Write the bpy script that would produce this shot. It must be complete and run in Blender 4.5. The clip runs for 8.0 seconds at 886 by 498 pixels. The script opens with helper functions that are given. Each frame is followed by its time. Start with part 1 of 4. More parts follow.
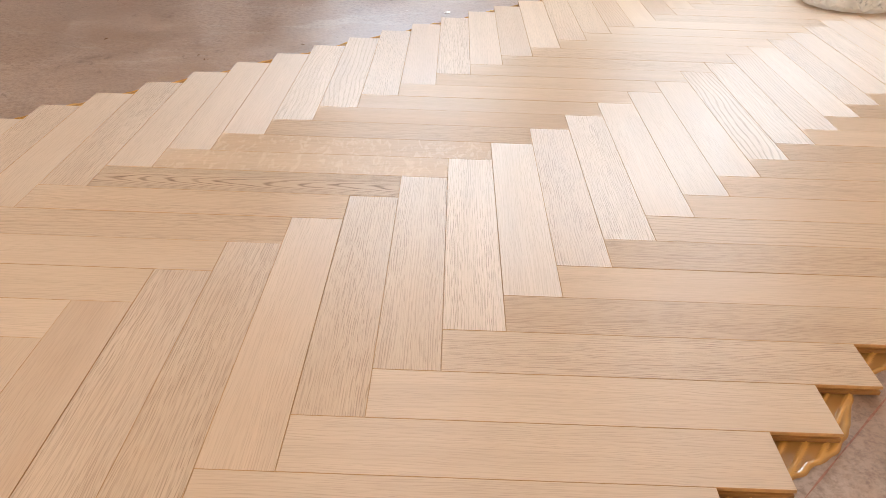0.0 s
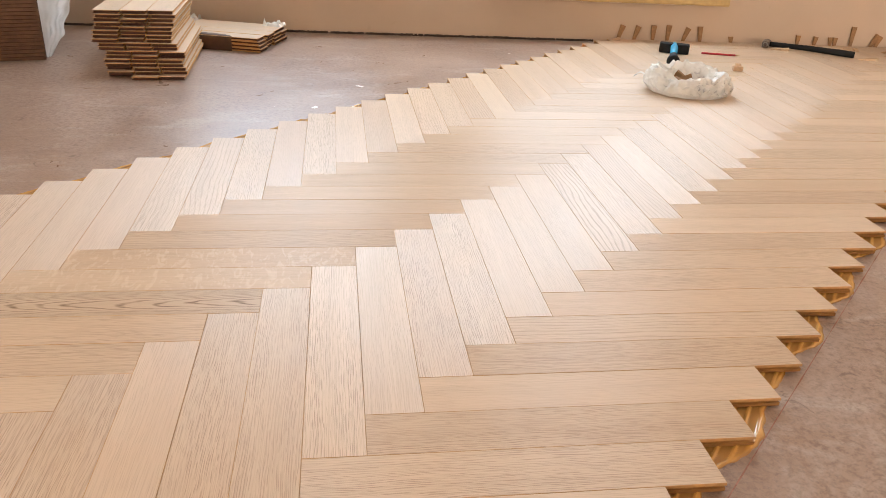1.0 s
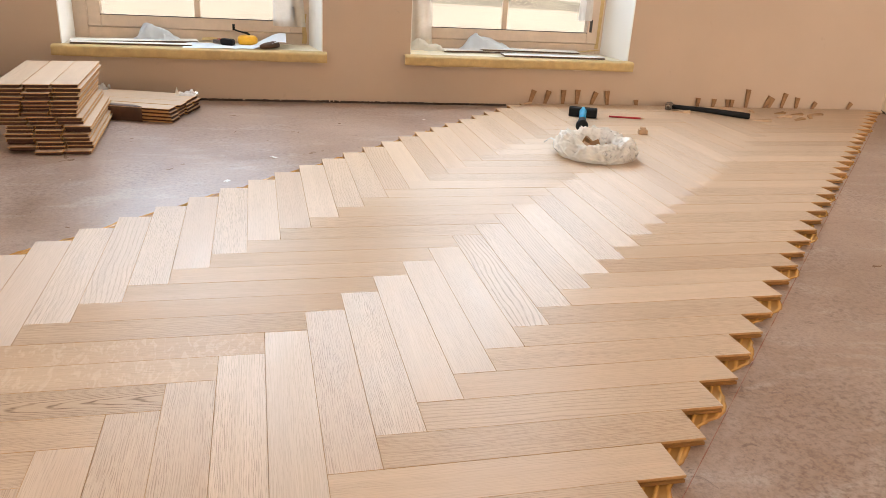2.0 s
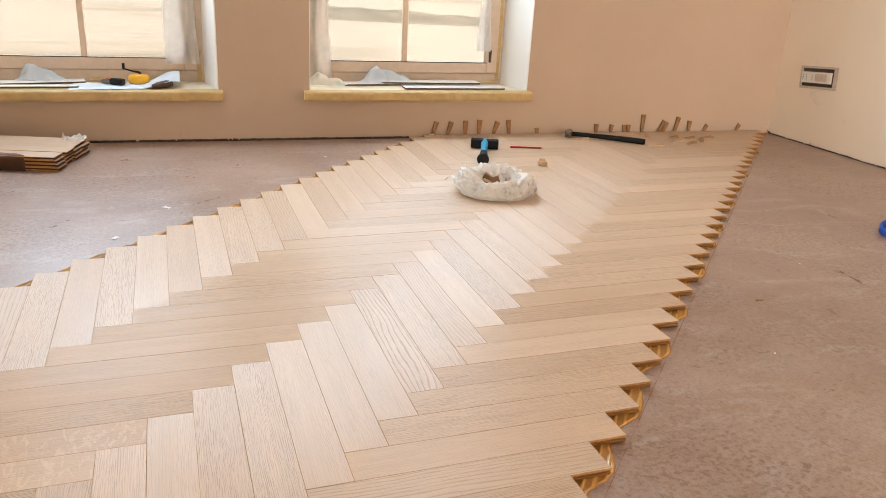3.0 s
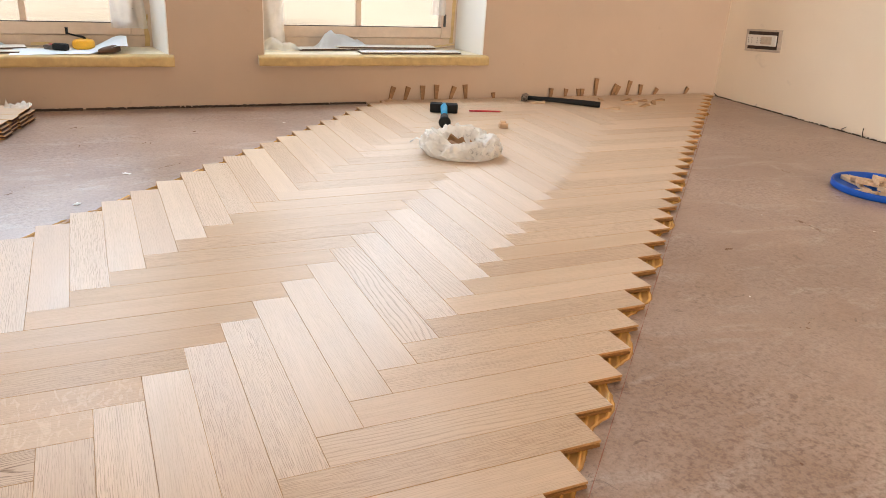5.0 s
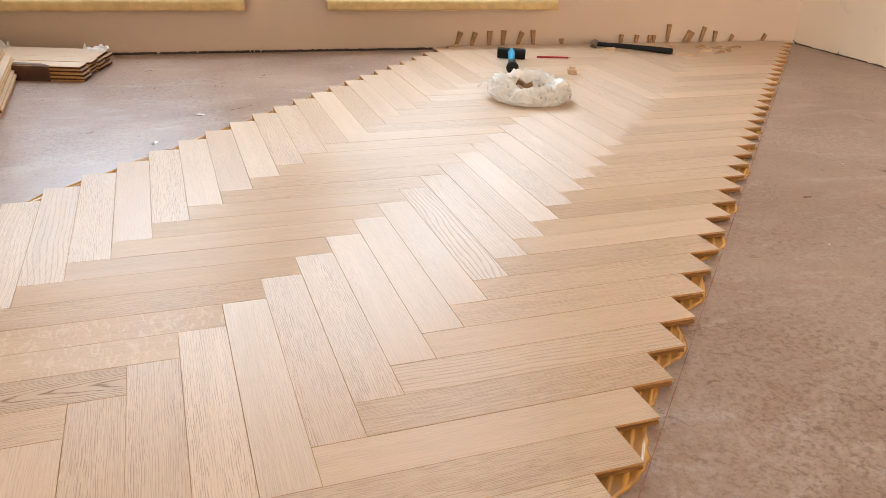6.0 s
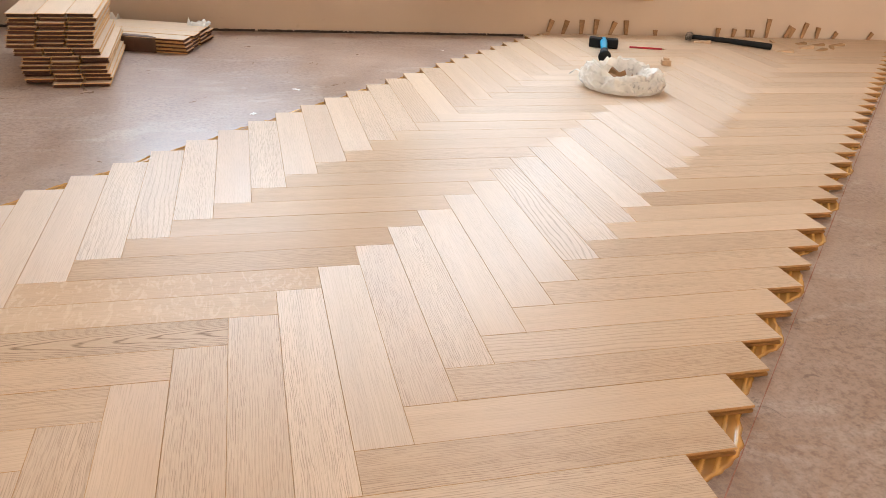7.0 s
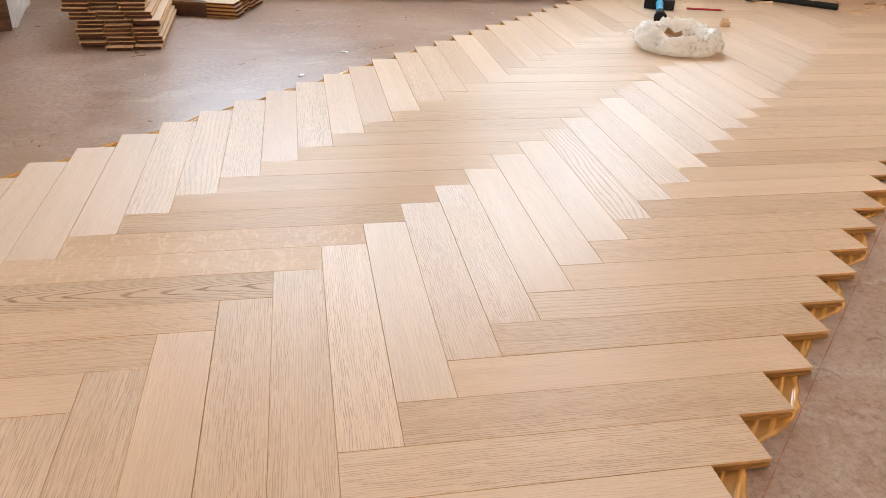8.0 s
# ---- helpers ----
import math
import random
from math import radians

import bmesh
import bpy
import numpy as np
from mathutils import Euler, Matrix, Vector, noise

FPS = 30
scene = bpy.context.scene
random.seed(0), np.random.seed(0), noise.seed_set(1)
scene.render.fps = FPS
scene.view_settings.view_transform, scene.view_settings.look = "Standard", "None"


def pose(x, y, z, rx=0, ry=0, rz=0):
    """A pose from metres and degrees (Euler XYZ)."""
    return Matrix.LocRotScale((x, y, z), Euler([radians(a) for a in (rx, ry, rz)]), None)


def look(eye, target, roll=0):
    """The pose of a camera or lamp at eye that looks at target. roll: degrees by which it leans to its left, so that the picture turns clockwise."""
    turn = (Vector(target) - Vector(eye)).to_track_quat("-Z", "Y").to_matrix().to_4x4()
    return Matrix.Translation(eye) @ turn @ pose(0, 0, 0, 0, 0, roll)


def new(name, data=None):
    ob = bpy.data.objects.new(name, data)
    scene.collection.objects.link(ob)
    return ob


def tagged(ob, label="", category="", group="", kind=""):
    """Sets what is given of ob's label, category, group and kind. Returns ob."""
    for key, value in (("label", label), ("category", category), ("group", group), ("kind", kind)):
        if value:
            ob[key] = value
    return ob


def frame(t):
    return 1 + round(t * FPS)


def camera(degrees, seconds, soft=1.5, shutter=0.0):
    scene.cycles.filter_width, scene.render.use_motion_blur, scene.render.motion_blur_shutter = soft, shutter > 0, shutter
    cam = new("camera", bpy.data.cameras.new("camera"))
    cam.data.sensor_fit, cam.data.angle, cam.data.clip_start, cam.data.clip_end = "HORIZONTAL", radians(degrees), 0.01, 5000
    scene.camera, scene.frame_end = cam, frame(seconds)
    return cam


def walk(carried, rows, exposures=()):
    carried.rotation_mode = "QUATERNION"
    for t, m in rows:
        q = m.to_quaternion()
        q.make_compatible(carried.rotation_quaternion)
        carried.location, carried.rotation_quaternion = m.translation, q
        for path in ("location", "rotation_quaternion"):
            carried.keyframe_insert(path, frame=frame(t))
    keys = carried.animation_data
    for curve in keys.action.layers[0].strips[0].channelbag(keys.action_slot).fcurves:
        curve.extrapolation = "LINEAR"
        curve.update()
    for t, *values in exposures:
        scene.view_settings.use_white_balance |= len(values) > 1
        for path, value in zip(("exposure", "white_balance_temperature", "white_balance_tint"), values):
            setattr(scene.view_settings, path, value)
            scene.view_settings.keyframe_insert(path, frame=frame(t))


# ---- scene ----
cam = camera(60.0, 8.0, soft=0.75)
PATH = [
    (0, (-0.091, -0.956, 0.655), (-0.0951, 0.7560, -0.3788), 1.96),
    (0.5, (-0.064, -0.942, 0.688), (0.0869, 0.8091, -0.2659), 2.31),
    (1, (-0.037, -0.927, 0.726), (0.2347, 0.8545, -0.1423), 3.09),
    (1.5, (-0.013, -0.923, 0.762), (0.3498, 0.8797, -0.0250), 3.17),
    (1.7, (-0.009, -0.918, 0.766), (0.3962, 0.8894, 0.0120), 3.33),
    (2.8, (0.064, -0.880, 0.888), (0.6617, 0.8898, 0.1725), 3.38),
    (3, (0.081, -0.873, 0.903), (0.7346, 0.8826, 0.2016), 3.27),
    (3.5, (0.090, -0.859, 0.900), (0.8578, 0.8593, 0.2250), 2.91),
    (4, (0.038, -0.840, 0.879), (0.8719, 0.8434, 0.1920), 3.04),
    (4.2, (0.024, -0.834, 0.873), (0.8701, 0.8395, 0.1776), 3.39),
    (5.3, (-0.046, -0.850, 0.821), (0.7013, 0.8304, 0.0361), 3.35),
    (5.5, (-0.050, -0.849, 0.811), (0.6601, 0.8335, -0.0045), 3.09),
    (6, (-0.068, -0.854, 0.802), (0.5757, 0.8315, -0.0613), 2.89),
    (6.5, (-0.102, -0.863, 0.785), (0.4617, 0.8420, -0.0959), 3.15),
    (7, (-0.121, -0.866, 0.769), (0.3483, 0.8626, -0.1199), 3.72),
    (7.5, (-0.122, -0.865, 0.742), (0.2755, 0.8654, -0.1784), 3.43),
    (8, (-0.112, -0.860, 0.727), (0.2298, 0.8633, -0.2290), 2.43),
]
walk(cam, [(t, look(eye, target, roll)) for t, eye, target, roll in PATH], exposures=[(0.0, 2.30, 6600, 12.0), (1.5, 2.27, 6580, 12.0), (3.0, 2.18, 6560, 12.0), (4.0, 2.18, 6560, 12.0), (5.5, 2.26, 6570, 12.0), (8.0, 2.30, 6580, 12.0)])

W, R = 0.09, 6.43
L = W * R          # plank length
T = 0.0155         # plank thickness
SUB = -0.019       # level of the bare screed; the parquet's top is z = 0

# ---------------------------------------------------------------- world and light
SUN_EL, SUN_AZ = 42.0, 101.0     # degrees; a veiled sun, to the east of the house
world = bpy.data.worlds.new("world")
scene.world = world
world.use_nodes = True
wn = world.node_tree
sky = wn.nodes.new("ShaderNodeTexSky")
sky.sky_type = "NISHITA"
sky.sun_disc = False
sky.sun_elevation, sky.sun_rotation = radians(SUN_EL), radians(SUN_AZ)
sky.air_density, sky.dust_density, sky.ozone_density = 0.7, 9.0, 0.3
wn.links.new(sky.outputs[0], wn.nodes["Background"].inputs[0])
wn.nodes["Background"].inputs[1].default_value = 0.15

sun = new("sun", bpy.data.lights.new("sun", "SUN"))
sun.data.energy, sun.data.angle, sun.data.color = 0.5, radians(10), (1.0, 0.95, 0.88)
az, el = radians(SUN_AZ), radians(SUN_EL)
sun_dir = Vector((math.sin(az) * math.cos(el), math.cos(az) * math.cos(el), math.sin(el)))
sun.matrix_world = look(sun_dir * 30, (0, 0, 0))

# sky lamps in two windows, added fill in unseen western doorway and back-room window
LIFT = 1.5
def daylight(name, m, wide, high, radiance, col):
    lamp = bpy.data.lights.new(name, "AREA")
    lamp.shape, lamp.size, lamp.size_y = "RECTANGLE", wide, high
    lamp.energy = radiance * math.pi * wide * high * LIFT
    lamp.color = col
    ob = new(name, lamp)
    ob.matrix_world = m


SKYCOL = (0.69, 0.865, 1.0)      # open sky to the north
FILLCOL = (1.0, 0.905, 0.79)     # warm tint of the added fill lamps
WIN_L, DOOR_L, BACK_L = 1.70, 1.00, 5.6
daylight("window_fill", pose(0, 3.16, 0, 0, 0, -1.718) @ pose(-0.29, 0.252, 1.60, -90), 1.1, 1.36, WIN_L, SKYCOL)
daylight("window_fill", pose(0, 3.16, 0, 0, 0, -1.718) @ pose(1.40, 0.252, 1.60, -90), 1.1, 1.36, WIN_L, SKYCOL)
daylight("doorway_fill", pose(-2.78, -1.65, 1.14, 0, -90, 0), 2.2, 1.25, DOOR_L, FILLCOL)
# lamp in the added back room, unseen, to brighten the right side
daylight("window_fill", pose(2.40, -5.50, 1.325, 90, 0, 0), 1.8, 2.05, BACK_L, FILLCOL)

# ---------------------------------------------------------------- node helpers
def material(name):
    m = bpy.data.materials.new(name)
    m.use_nodes = True
    nt = m.node_tree
    return m, nt, nt.nodes["Principled BSDF"]


def node(nt, kind, **values):
    n = nt.nodes.new("ShaderNode" + kind)
    for key, v in values.items():
        n.inputs[key.replace("_", " ")].default_value = v
    return n


def link(nt, a, b):
    nt.links.new(a, b)


def coords(nt, scale=(1, 1, 1), shuffle=0.0):
    """Object coordinates in metres, scaled; shuffle moves them by the object's own random number."""
    tc = nt.nodes.new("ShaderNodeTexCoord")
    out = tc.outputs["Object"]
    if shuffle:
        oi = nt.nodes.new("ShaderNodeObjectInfo")
        comb = nt.nodes.new("ShaderNodeCombineXYZ")
        for n, k in enumerate((37.0, 91.7, 53.3)):
            mul = nt.nodes.new("ShaderNodeMath")
            mul.operation = "MULTIPLY"
            mul.inputs[1].default_value = k * shuffle
            link(nt, oi.outputs["Random"], mul.inputs[0])
            link(nt, mul.outputs[0], comb.inputs[n])
        add = nt.nodes.new("ShaderNodeVectorMath")
        link(nt, out, add.inputs[0])
        link(nt, comb.outputs[0], add.inputs[1])
        out = add.outputs[0]
    mp = nt.nodes.new("ShaderNodeMapping")
    mp.inputs["Scale"].default_value = scale
    link(nt, out, mp.inputs["Vector"])
    return mp.outputs["Vector"]


def noise_of(nt, vec, scale=1.0, detail=3.0, rough=0.55, distortion=0.0):
    n = node(nt, "TexNoise", Scale=scale, Detail=detail, Roughness=rough, Distortion=distortion)
    link(nt, vec, n.inputs["Vector"])
    return n.outputs["Fac"]


def ramp(nt, fac, stops):
    r = nt.nodes.new("ShaderNodeValToRGB")
    e = r.color_ramp.elements
    e[0].position, e[0].color = stops[0][0], (*stops[0][1], 1)
    e[1].position, e[1].color = stops[-1][0], (*stops[-1][1], 1)
    for p, c in stops[1:-1]:
        x = e.new(p)
        x.color = (*c, 1)
    link(nt, fac, r.inputs[0])
    return r.outputs["Color"]


def mixed(nt, fac, a, b, blend="MIX"):
    m = nt.nodes.new("ShaderNodeMix")
    m.data_type, m.blend_type = "RGBA", blend
    for key, v in ((0, fac), (6, a), (7, b)):
        if isinstance(v, (int, float)):
            m.inputs[key].default_value = v
        elif isinstance(v, tuple):
            m.inputs[key].default_value = (*v, 1)
        else:
            link(nt, v, m.inputs[key])
    return m.outputs[2]


def calc(nt, op, a, b=0.0, c=0.0):
    m = nt.nodes.new("ShaderNodeMath")
    m.operation = op
    for n, v in enumerate((a, b, c)):
        if isinstance(v, (int, float)):
            m.inputs[n].default_value = v
        else:
            link(nt, v, m.inputs[n])
    return m.outputs[0]


def spread(nt, v, lo, hi, a=0.0, b=1.0):
    m = nt.nodes.new("ShaderNodeMapRange")
    link(nt, v, m.inputs[0])
    for n, x in enumerate((lo, hi, a, b)):
        m.inputs[n + 1].default_value = x
    return m.outputs[0]


def bump(nt, bsdf, height, strength, distance):
    b = node(nt, "Bump", Strength=strength, Distance=distance)
    link(nt, height, b.inputs["Height"])
    link(nt, b.outputs[0], bsdf.inputs["Normal"])


# ---------------------------------------------------------------- materials
def oak(name, pores, rings, freq=500.0, warping=60.0, stretch=1.0, tone=1.0, flame=0.0, fleck=0.0):
    """Brushed, matt-lacquered pale oak; the grain runs along local x."""
    m, nt, b = material(name)
    oi = nt.nodes.new("ShaderNodeObjectInfo")
    rnd = oi.outputs["Random"]
    stops = ((0.0, 0.50, 0.37, 0.25), (0.14, 0.635, 0.505, 0.375), (0.28, 0.54, 0.415, 0.295), (0.42, 0.68, 0.555, 0.425), (0.56, 0.575, 0.425, 0.295), (0.7, 0.60, 0.49, 0.375), (0.85, 0.52, 0.38, 0.265), (1.0, 0.655, 0.53, 0.405))
    stops = [(p, 0.65 * r + 0.35 * 0.590, 0.65 * g + 0.35 * 0.460, 0.65 * bl + 0.35 * 0.337) for p, r, g, bl in stops]
    base = ramp(nt, rnd, [(p, (r * tone * 1.01, g * tone * 0.93, bl * tone * 0.88)) for p, r, g, bl in stops])
    streak = noise_of(nt, coords(nt, (1.6, 34, 34), 1.0), 1.0, 4, 0.6, 0.3)
    col = mixed(nt, spread(nt, streak, 0.35, 0.7, 0.0, 0.26), base, (0.40 * tone, 0.275 * tone, 0.18 * tone))
    cloud = noise_of(nt, coords(nt, (5, 14, 14), 1.0), 1.0, 3)
    col = mixed(nt, spread(nt, cloud, 0.4, 0.75, 0.0, 0.22), col, (0.70 * tone, 0.55 * tone, 0.40 * tone))
    # growth rings
    co = coords(nt, (1, 1, 1), 1.0)
    sep = nt.nodes.new("ShaderNodeSeparateXYZ")
    link(nt, co, sep.inputs[0])
    warp = noise_of(nt, coords(nt, (1.5 * stretch, 6, 6), 1.0), 1.0, 2, 0.45)
    fine = noise_of(nt, coords(nt, (18, 60, 60), 1.0), 1.0, 2, 0.5)
    phase = calc(nt, "ADD", calc(nt, "MULTIPLY", sep.outputs[1], freq), calc(nt, "ADD", calc(nt, "MULTIPLY", warp, warping), calc(nt, "MULTIPLY", fine, 3.0)))
    if flame:    # nested tongues, pointing along the plank
        own = nt.nodes.new("ShaderNodeSeparateXYZ")
        link(nt, coords(nt), own.inputs[0])
        mid = calc(nt, "SUBTRACT", own.outputs[1], 0.040)
        phase = calc(nt, "ADD", calc(nt, "ADD", calc(nt, "MULTIPLY", calc(nt, "MULTIPLY", mid, mid), flame), calc(nt, "MULTIPLY", own.outputs[0], -95.0)), calc(nt, "ADD", calc(nt, "MULTIPLY", warp, warping), calc(nt, "MULTIPLY", fine, 7.0)))
    ring = spread(nt, calc(nt, "SINE", phase), 0.35, 1.0)
    # open pores: short dark dashes along the grain, in two sizes
    dash = noise_of(nt, coords(nt, (26, 420, 420), 1.0), 1.0, 2, 0.5)
    hair = noise_of(nt, coords(nt, (30, 900, 900), 1.0), 1.0, 1, 0.5)
    area = noise_of(nt, coords(nt, (3, 22, 22), 1.0), 1.0, 2)
    sway = noise_of(nt, coords(nt, (5, 24, 24), 1.0), 1.0, 2, 0.5)
    line = spread(nt, calc(nt, "SINE", calc(nt, "ADD", calc(nt, "MULTIPLY", sep.outputs[1], 1800.0), calc(nt, "MULTIPLY", sway, 42.0))), 0.25, 0.95)
    broken = calc(nt, "MULTIPLY", line, spread(nt, dash, 0.44, 0.54))
    pore = calc(nt, "MULTIPLY", calc(nt, "MAXIMUM", broken, spread(nt, hair, 0.54, 0.70, 0.0, 0.5)), spread(nt, area, 0.32, 0.62, 0.40, 1.0))
    porous = calc(nt, "MAXIMUM", calc(nt, "MULTIPLY", pore, pores), calc(nt, "MULTIPLY", calc(nt, "MULTIPLY", ring, spread(nt, dash, 0.36, 0.58, 0.32, 1.0)), rings))
    if fleck:    # pale ray flecks lying across the grain
        ray = noise_of(nt, coords(nt, (75, 26, 26), 1.0), 1.0, 3, 0.6, 0.9)
        col = mixed(nt, spread(nt, ray, 0.52, 0.62, 0.0, fleck), col, (0.78 * tone, 0.65 * tone, 0.50 * tone))
    col = mixed(nt, calc(nt, "MINIMUM", porous, 1.0), col, (0.225 * tone, 0.135 * tone, 0.078 * tone))
    link(nt, col, b.inputs["Base Color"])
    rough = calc(nt, "ADD", spread(nt, cloud, 0.3, 0.7, 0.44, 0.52), calc(nt, "MULTIPLY", porous, 0.07))
    link(nt, rough, b.inputs["Roughness"])
    b.inputs["IOR"].default_value = 1.47
    b.inputs["Anisotropic"].default_value = 0.75
    tan = nt.nodes.new("ShaderNodeTangent")
    tan.direction_type = "UV_MAP"
    tan.uv_map = "grain"
    link(nt, tan.outputs[0], b.inputs["Tangent"])
    bump(nt, b, calc(nt, "MULTIPLY", porous, -1.0), 0.3, 0.0005)
    return m


OAK = oak("oak_pale", 0.30, 0.14, 900.0, 50.0)
OAK_FINE = oak("oak_fine_pores", 0.66, 0.26, 1250.0, 40.0, 0.8)
OAK_STREAK = oak("oak_streaked", 0.66, 0.34, 700.0, 60.0)
OAK_FLAME = oak("oak_flamed", 0.36, 0.64, 520.0, 42.0, 1.2)
OAK_SOFT = oak("oak_soft_flame", 0.36, 0.42, 620.0, 42.0, 1.2)
OAK_TONGUE = oak("oak_tongued", 0.34, 1.0, 420.0, 34.0, 1.8, 0.92, 24000.0)
OAK_FLECK = oak("oak_flecked", 0.34, 0.10, 900.0, 50.0, 1.0, 1.0, 0.0, 0.32)


def plywood(name, dark, light):
    m, nt, b = material(name)
    n = noise_of(nt, coords(nt, (6, 6, 900), 1.0), 1.0, 2)
    g = noise_of(nt, coords(nt, (30, 30, 200), 1.0), 1.0, 3)
    c = mixed(nt, spread(nt, g, 0.35, 0.7), dark, light)
    c = mixed(nt, spread(nt, n, 0.45, 0.62, 0, 0.5), c, tuple(v * 0.6 for v in dark))
    link(nt, c, b.inputs["Base Color"])
    b.inputs["Roughness"].default_value = 0.7
    return m


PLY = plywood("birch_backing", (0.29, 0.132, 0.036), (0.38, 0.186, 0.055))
# the same backing darkened, for shade on the stacked planks' ends
PLY_SHADED = plywood("birch_backing_shaded", (0.050, 0.013, 0.004), (0.105, 0.033, 0.009))


def screed():
    m, nt, b = material("bare_screed")
    co = coords(nt)
    big = noise_of(nt, co, 1.1, 5, 0.6, 0.4)
    mid = noise_of(nt, co, 7.0, 5, 0.65, 0.6)
    fine = noise_of(nt, co, 140.0, 3, 0.7)
    trowel = noise_of(nt, coords(nt, (2.6, 6.0, 1)), 1.0, 6, 0.66, 1.6)
    c = ramp(nt, big, [(0.3, (0.265, 0.165, 0.115)), (0.5, (0.34, 0.226, 0.166)), (0.7, (0.43, 0.305, 0.235))])
    c = mixed(nt, spread(nt, mid, 0.40, 0.72, 0, 0.55), c, (0.45, 0.345, 0.29))
    c = mixed(nt, spread(nt, trowel, 0.53, 0.68, 0, 0.62), c, (0.47, 0.39, 0.34))
    c = mixed(nt, spread(nt, fine, 0.46, 0.68, 0, 0.52), c, (0.20, 0.14, 0.115))
    pit = noise_of(nt, coords(nt, (62, 62, 1)), 1.0, 5, 0.72, 0.2)
    where = noise_of(nt, co, 1.5, 4, 0.6)
    c = mixed(nt, calc(nt, "MULTIPLY", spread(nt, pit, 0.47, 0.64, 0, 0.72), spread(nt, where, 0.40, 0.58, 0.12, 1.0)), c, (0.165, 0.092, 0.066))
    chip = noise_of(nt, co, 23.0, 5, 0.7, 0.8)
    c = mixed(nt, spread(nt, chip, 0.61, 0.68, 0, 0.6), c, (0.13, 0.075, 0.055))
    link(nt, c, b.inputs["Base Color"])
    link(nt, spread(nt, mid, 0.3, 0.7, 0.27, 0.42), b.inputs["Roughness"])
    h = calc(nt, "ADD", calc(nt, "MULTIPLY", mid, 1.0), calc(nt, "MULTIPLY", fine, 0.35))
    bump(nt, b, h, 0.28, 0.004)
    return m


SCREED = screed()


def plaster(name, col, mottled=0.08):
    m, nt, b = material(name)
    co = coords(nt)
    big = noise_of(nt, co, 1.7, 4, 0.6)
    small = noise_of(nt, co, 60, 4, 0.6)
    spot = noise_of(nt, co, 12, 3, 0.6, 0.5)
    d = tuple(v * (1 - mottled) for v in col)
    c = mixed(nt, spread(nt, big, 0.35, 0.7), col, d)
    c = mixed(nt, spread(nt, spot, 0.68, 0.78, 0, 0.35), c, tuple(v * 0.72 for v in col))
    link(nt, c, b.inputs["Base Color"])
    b.inputs["Roughness"].default_value = 0.85
    bump(nt, b, calc(nt, "ADD", small, calc(nt, "MULTIPLY", big, 2.0)), 0.12, 0.003)
    return m


# shaded and lit copies of one plaster; the window wall's is darkened
PLASTER_SHADED = plaster("wall_plaster_shaded", (0.535, 0.405, 0.305))
PLASTER_LIT = plaster("wall_plaster_lit", (0.84, 0.71, 0.56), 0.05)
CEIL = plaster("ceiling_paint", (0.80, 0.77, 0.72))


def simple(name, col, rough=0.5, metal=0.0, vary=0.12, scale=40.0, relief=0.0, spec=0.5):
    m, nt, b = material(name)
    co = coords(nt, (1, 1, 1), 0.3)
    n = noise_of(nt, co, scale, 4, 0.6)
    n2 = noise_of(nt, co, scale * 0.15, 3, 0.6)
    c = mixed(nt, spread(nt, n, 0.35, 0.7), tuple(v * (1 - vary) for v in col), tuple(min(1, v * (1 + vary)) for v in col))
    c = mixed(nt, spread(nt, n2, 0.45, 0.75, 0, vary * 2), c, tuple(v * 0.6 for v in col))
    link(nt, c, b.inputs["Base Color"])
    b.inputs["Roughness"].default_value, b.inputs["Metallic"].default_value = rough, metal
    b.inputs["Specular IOR Level"].default_value = spec
    if relief:
        bump(nt, b, n, 0.4, relief)
    return m


FRAME = simple("window_frame_paint", (0.61, 0.48, 0.37), 0.4, 0, 0.06, 20)
GASKET = simple("dark_gasket", (0.05, 0.042, 0.038), 0.6)
TAPE = simple("masking_tape", (0.53, 0.365, 0.155), 0.6, 0, 0.12, 25, 0.0006)
SILL = simple("sill_dusty_cream", (0.76, 0.67, 0.50), 0.55, 0, 0.1, 14)
PAPER = simple("paper_white", (0.70, 0.75, 0.80), 0.75, 0, 0.05, 10)
CARD = simple("card_white", (0.76, 0.74, 0.68), 0.7, 0, 0.06, 20)
BLACK = simple("black_rubber", (0.008, 0.0075, 0.0075), 0.7, 0, 0.3, 60, 0, 0.3)
BLUE = simple("mallet_blue", (0.015, 0.29, 0.50), 0.4, 0, 0.15, 50)
TRAYBLUE = simple("tray_blue", (0.003, 0.078, 0.43), 0.45, 0, 0.08, 30, 0, 0.35)
RED = simple("pencil_red", (0.45, 0.02, 0.03), 0.35, 0, 0.1, 90)
YELLOW = simple("reel_yellow", (0.80, 0.42, 0.02), 0.35, 0, 0.08, 50)
STEEL = simple("worn_steel", (0.20, 0.17, 0.15), 0.42, 0.9, 0.2, 80)
CHIP = simple("dusty_wedge_wood", (0.40, 0.235, 0.115), 0.7, 0, 0.2, 60, 0.0005)
WEDGE = simple("wedge_wood", (0.30, 0.155, 0.065), 0.7, 0, 0.2, 60, 0.0005)
OFFCUT = simple("offcut_wood", (0.60, 0.40, 0.25), 0.65, 0, 0.18, 60, 0.0005)
EDGE_LIT = simple("oak_edge_and_lit_side", (0.60, 0.32, 0.105), 0.6, 0, 0.15, 60)
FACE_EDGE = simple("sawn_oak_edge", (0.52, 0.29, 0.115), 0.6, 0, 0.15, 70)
DARKSTRIP = simple("edge_strip_dark", (0.060, 0.036, 0.025), 0.8, 0, 0.4, 80)
CHALK = simple("chalk_red", (0.345, 0.165, 0.12), 0.9, 0, 0.25, 120)
PLASTIC_W = simple("socket_plastic", (0.74, 0.70, 0.64), 0.35, 0, 0.04, 30)
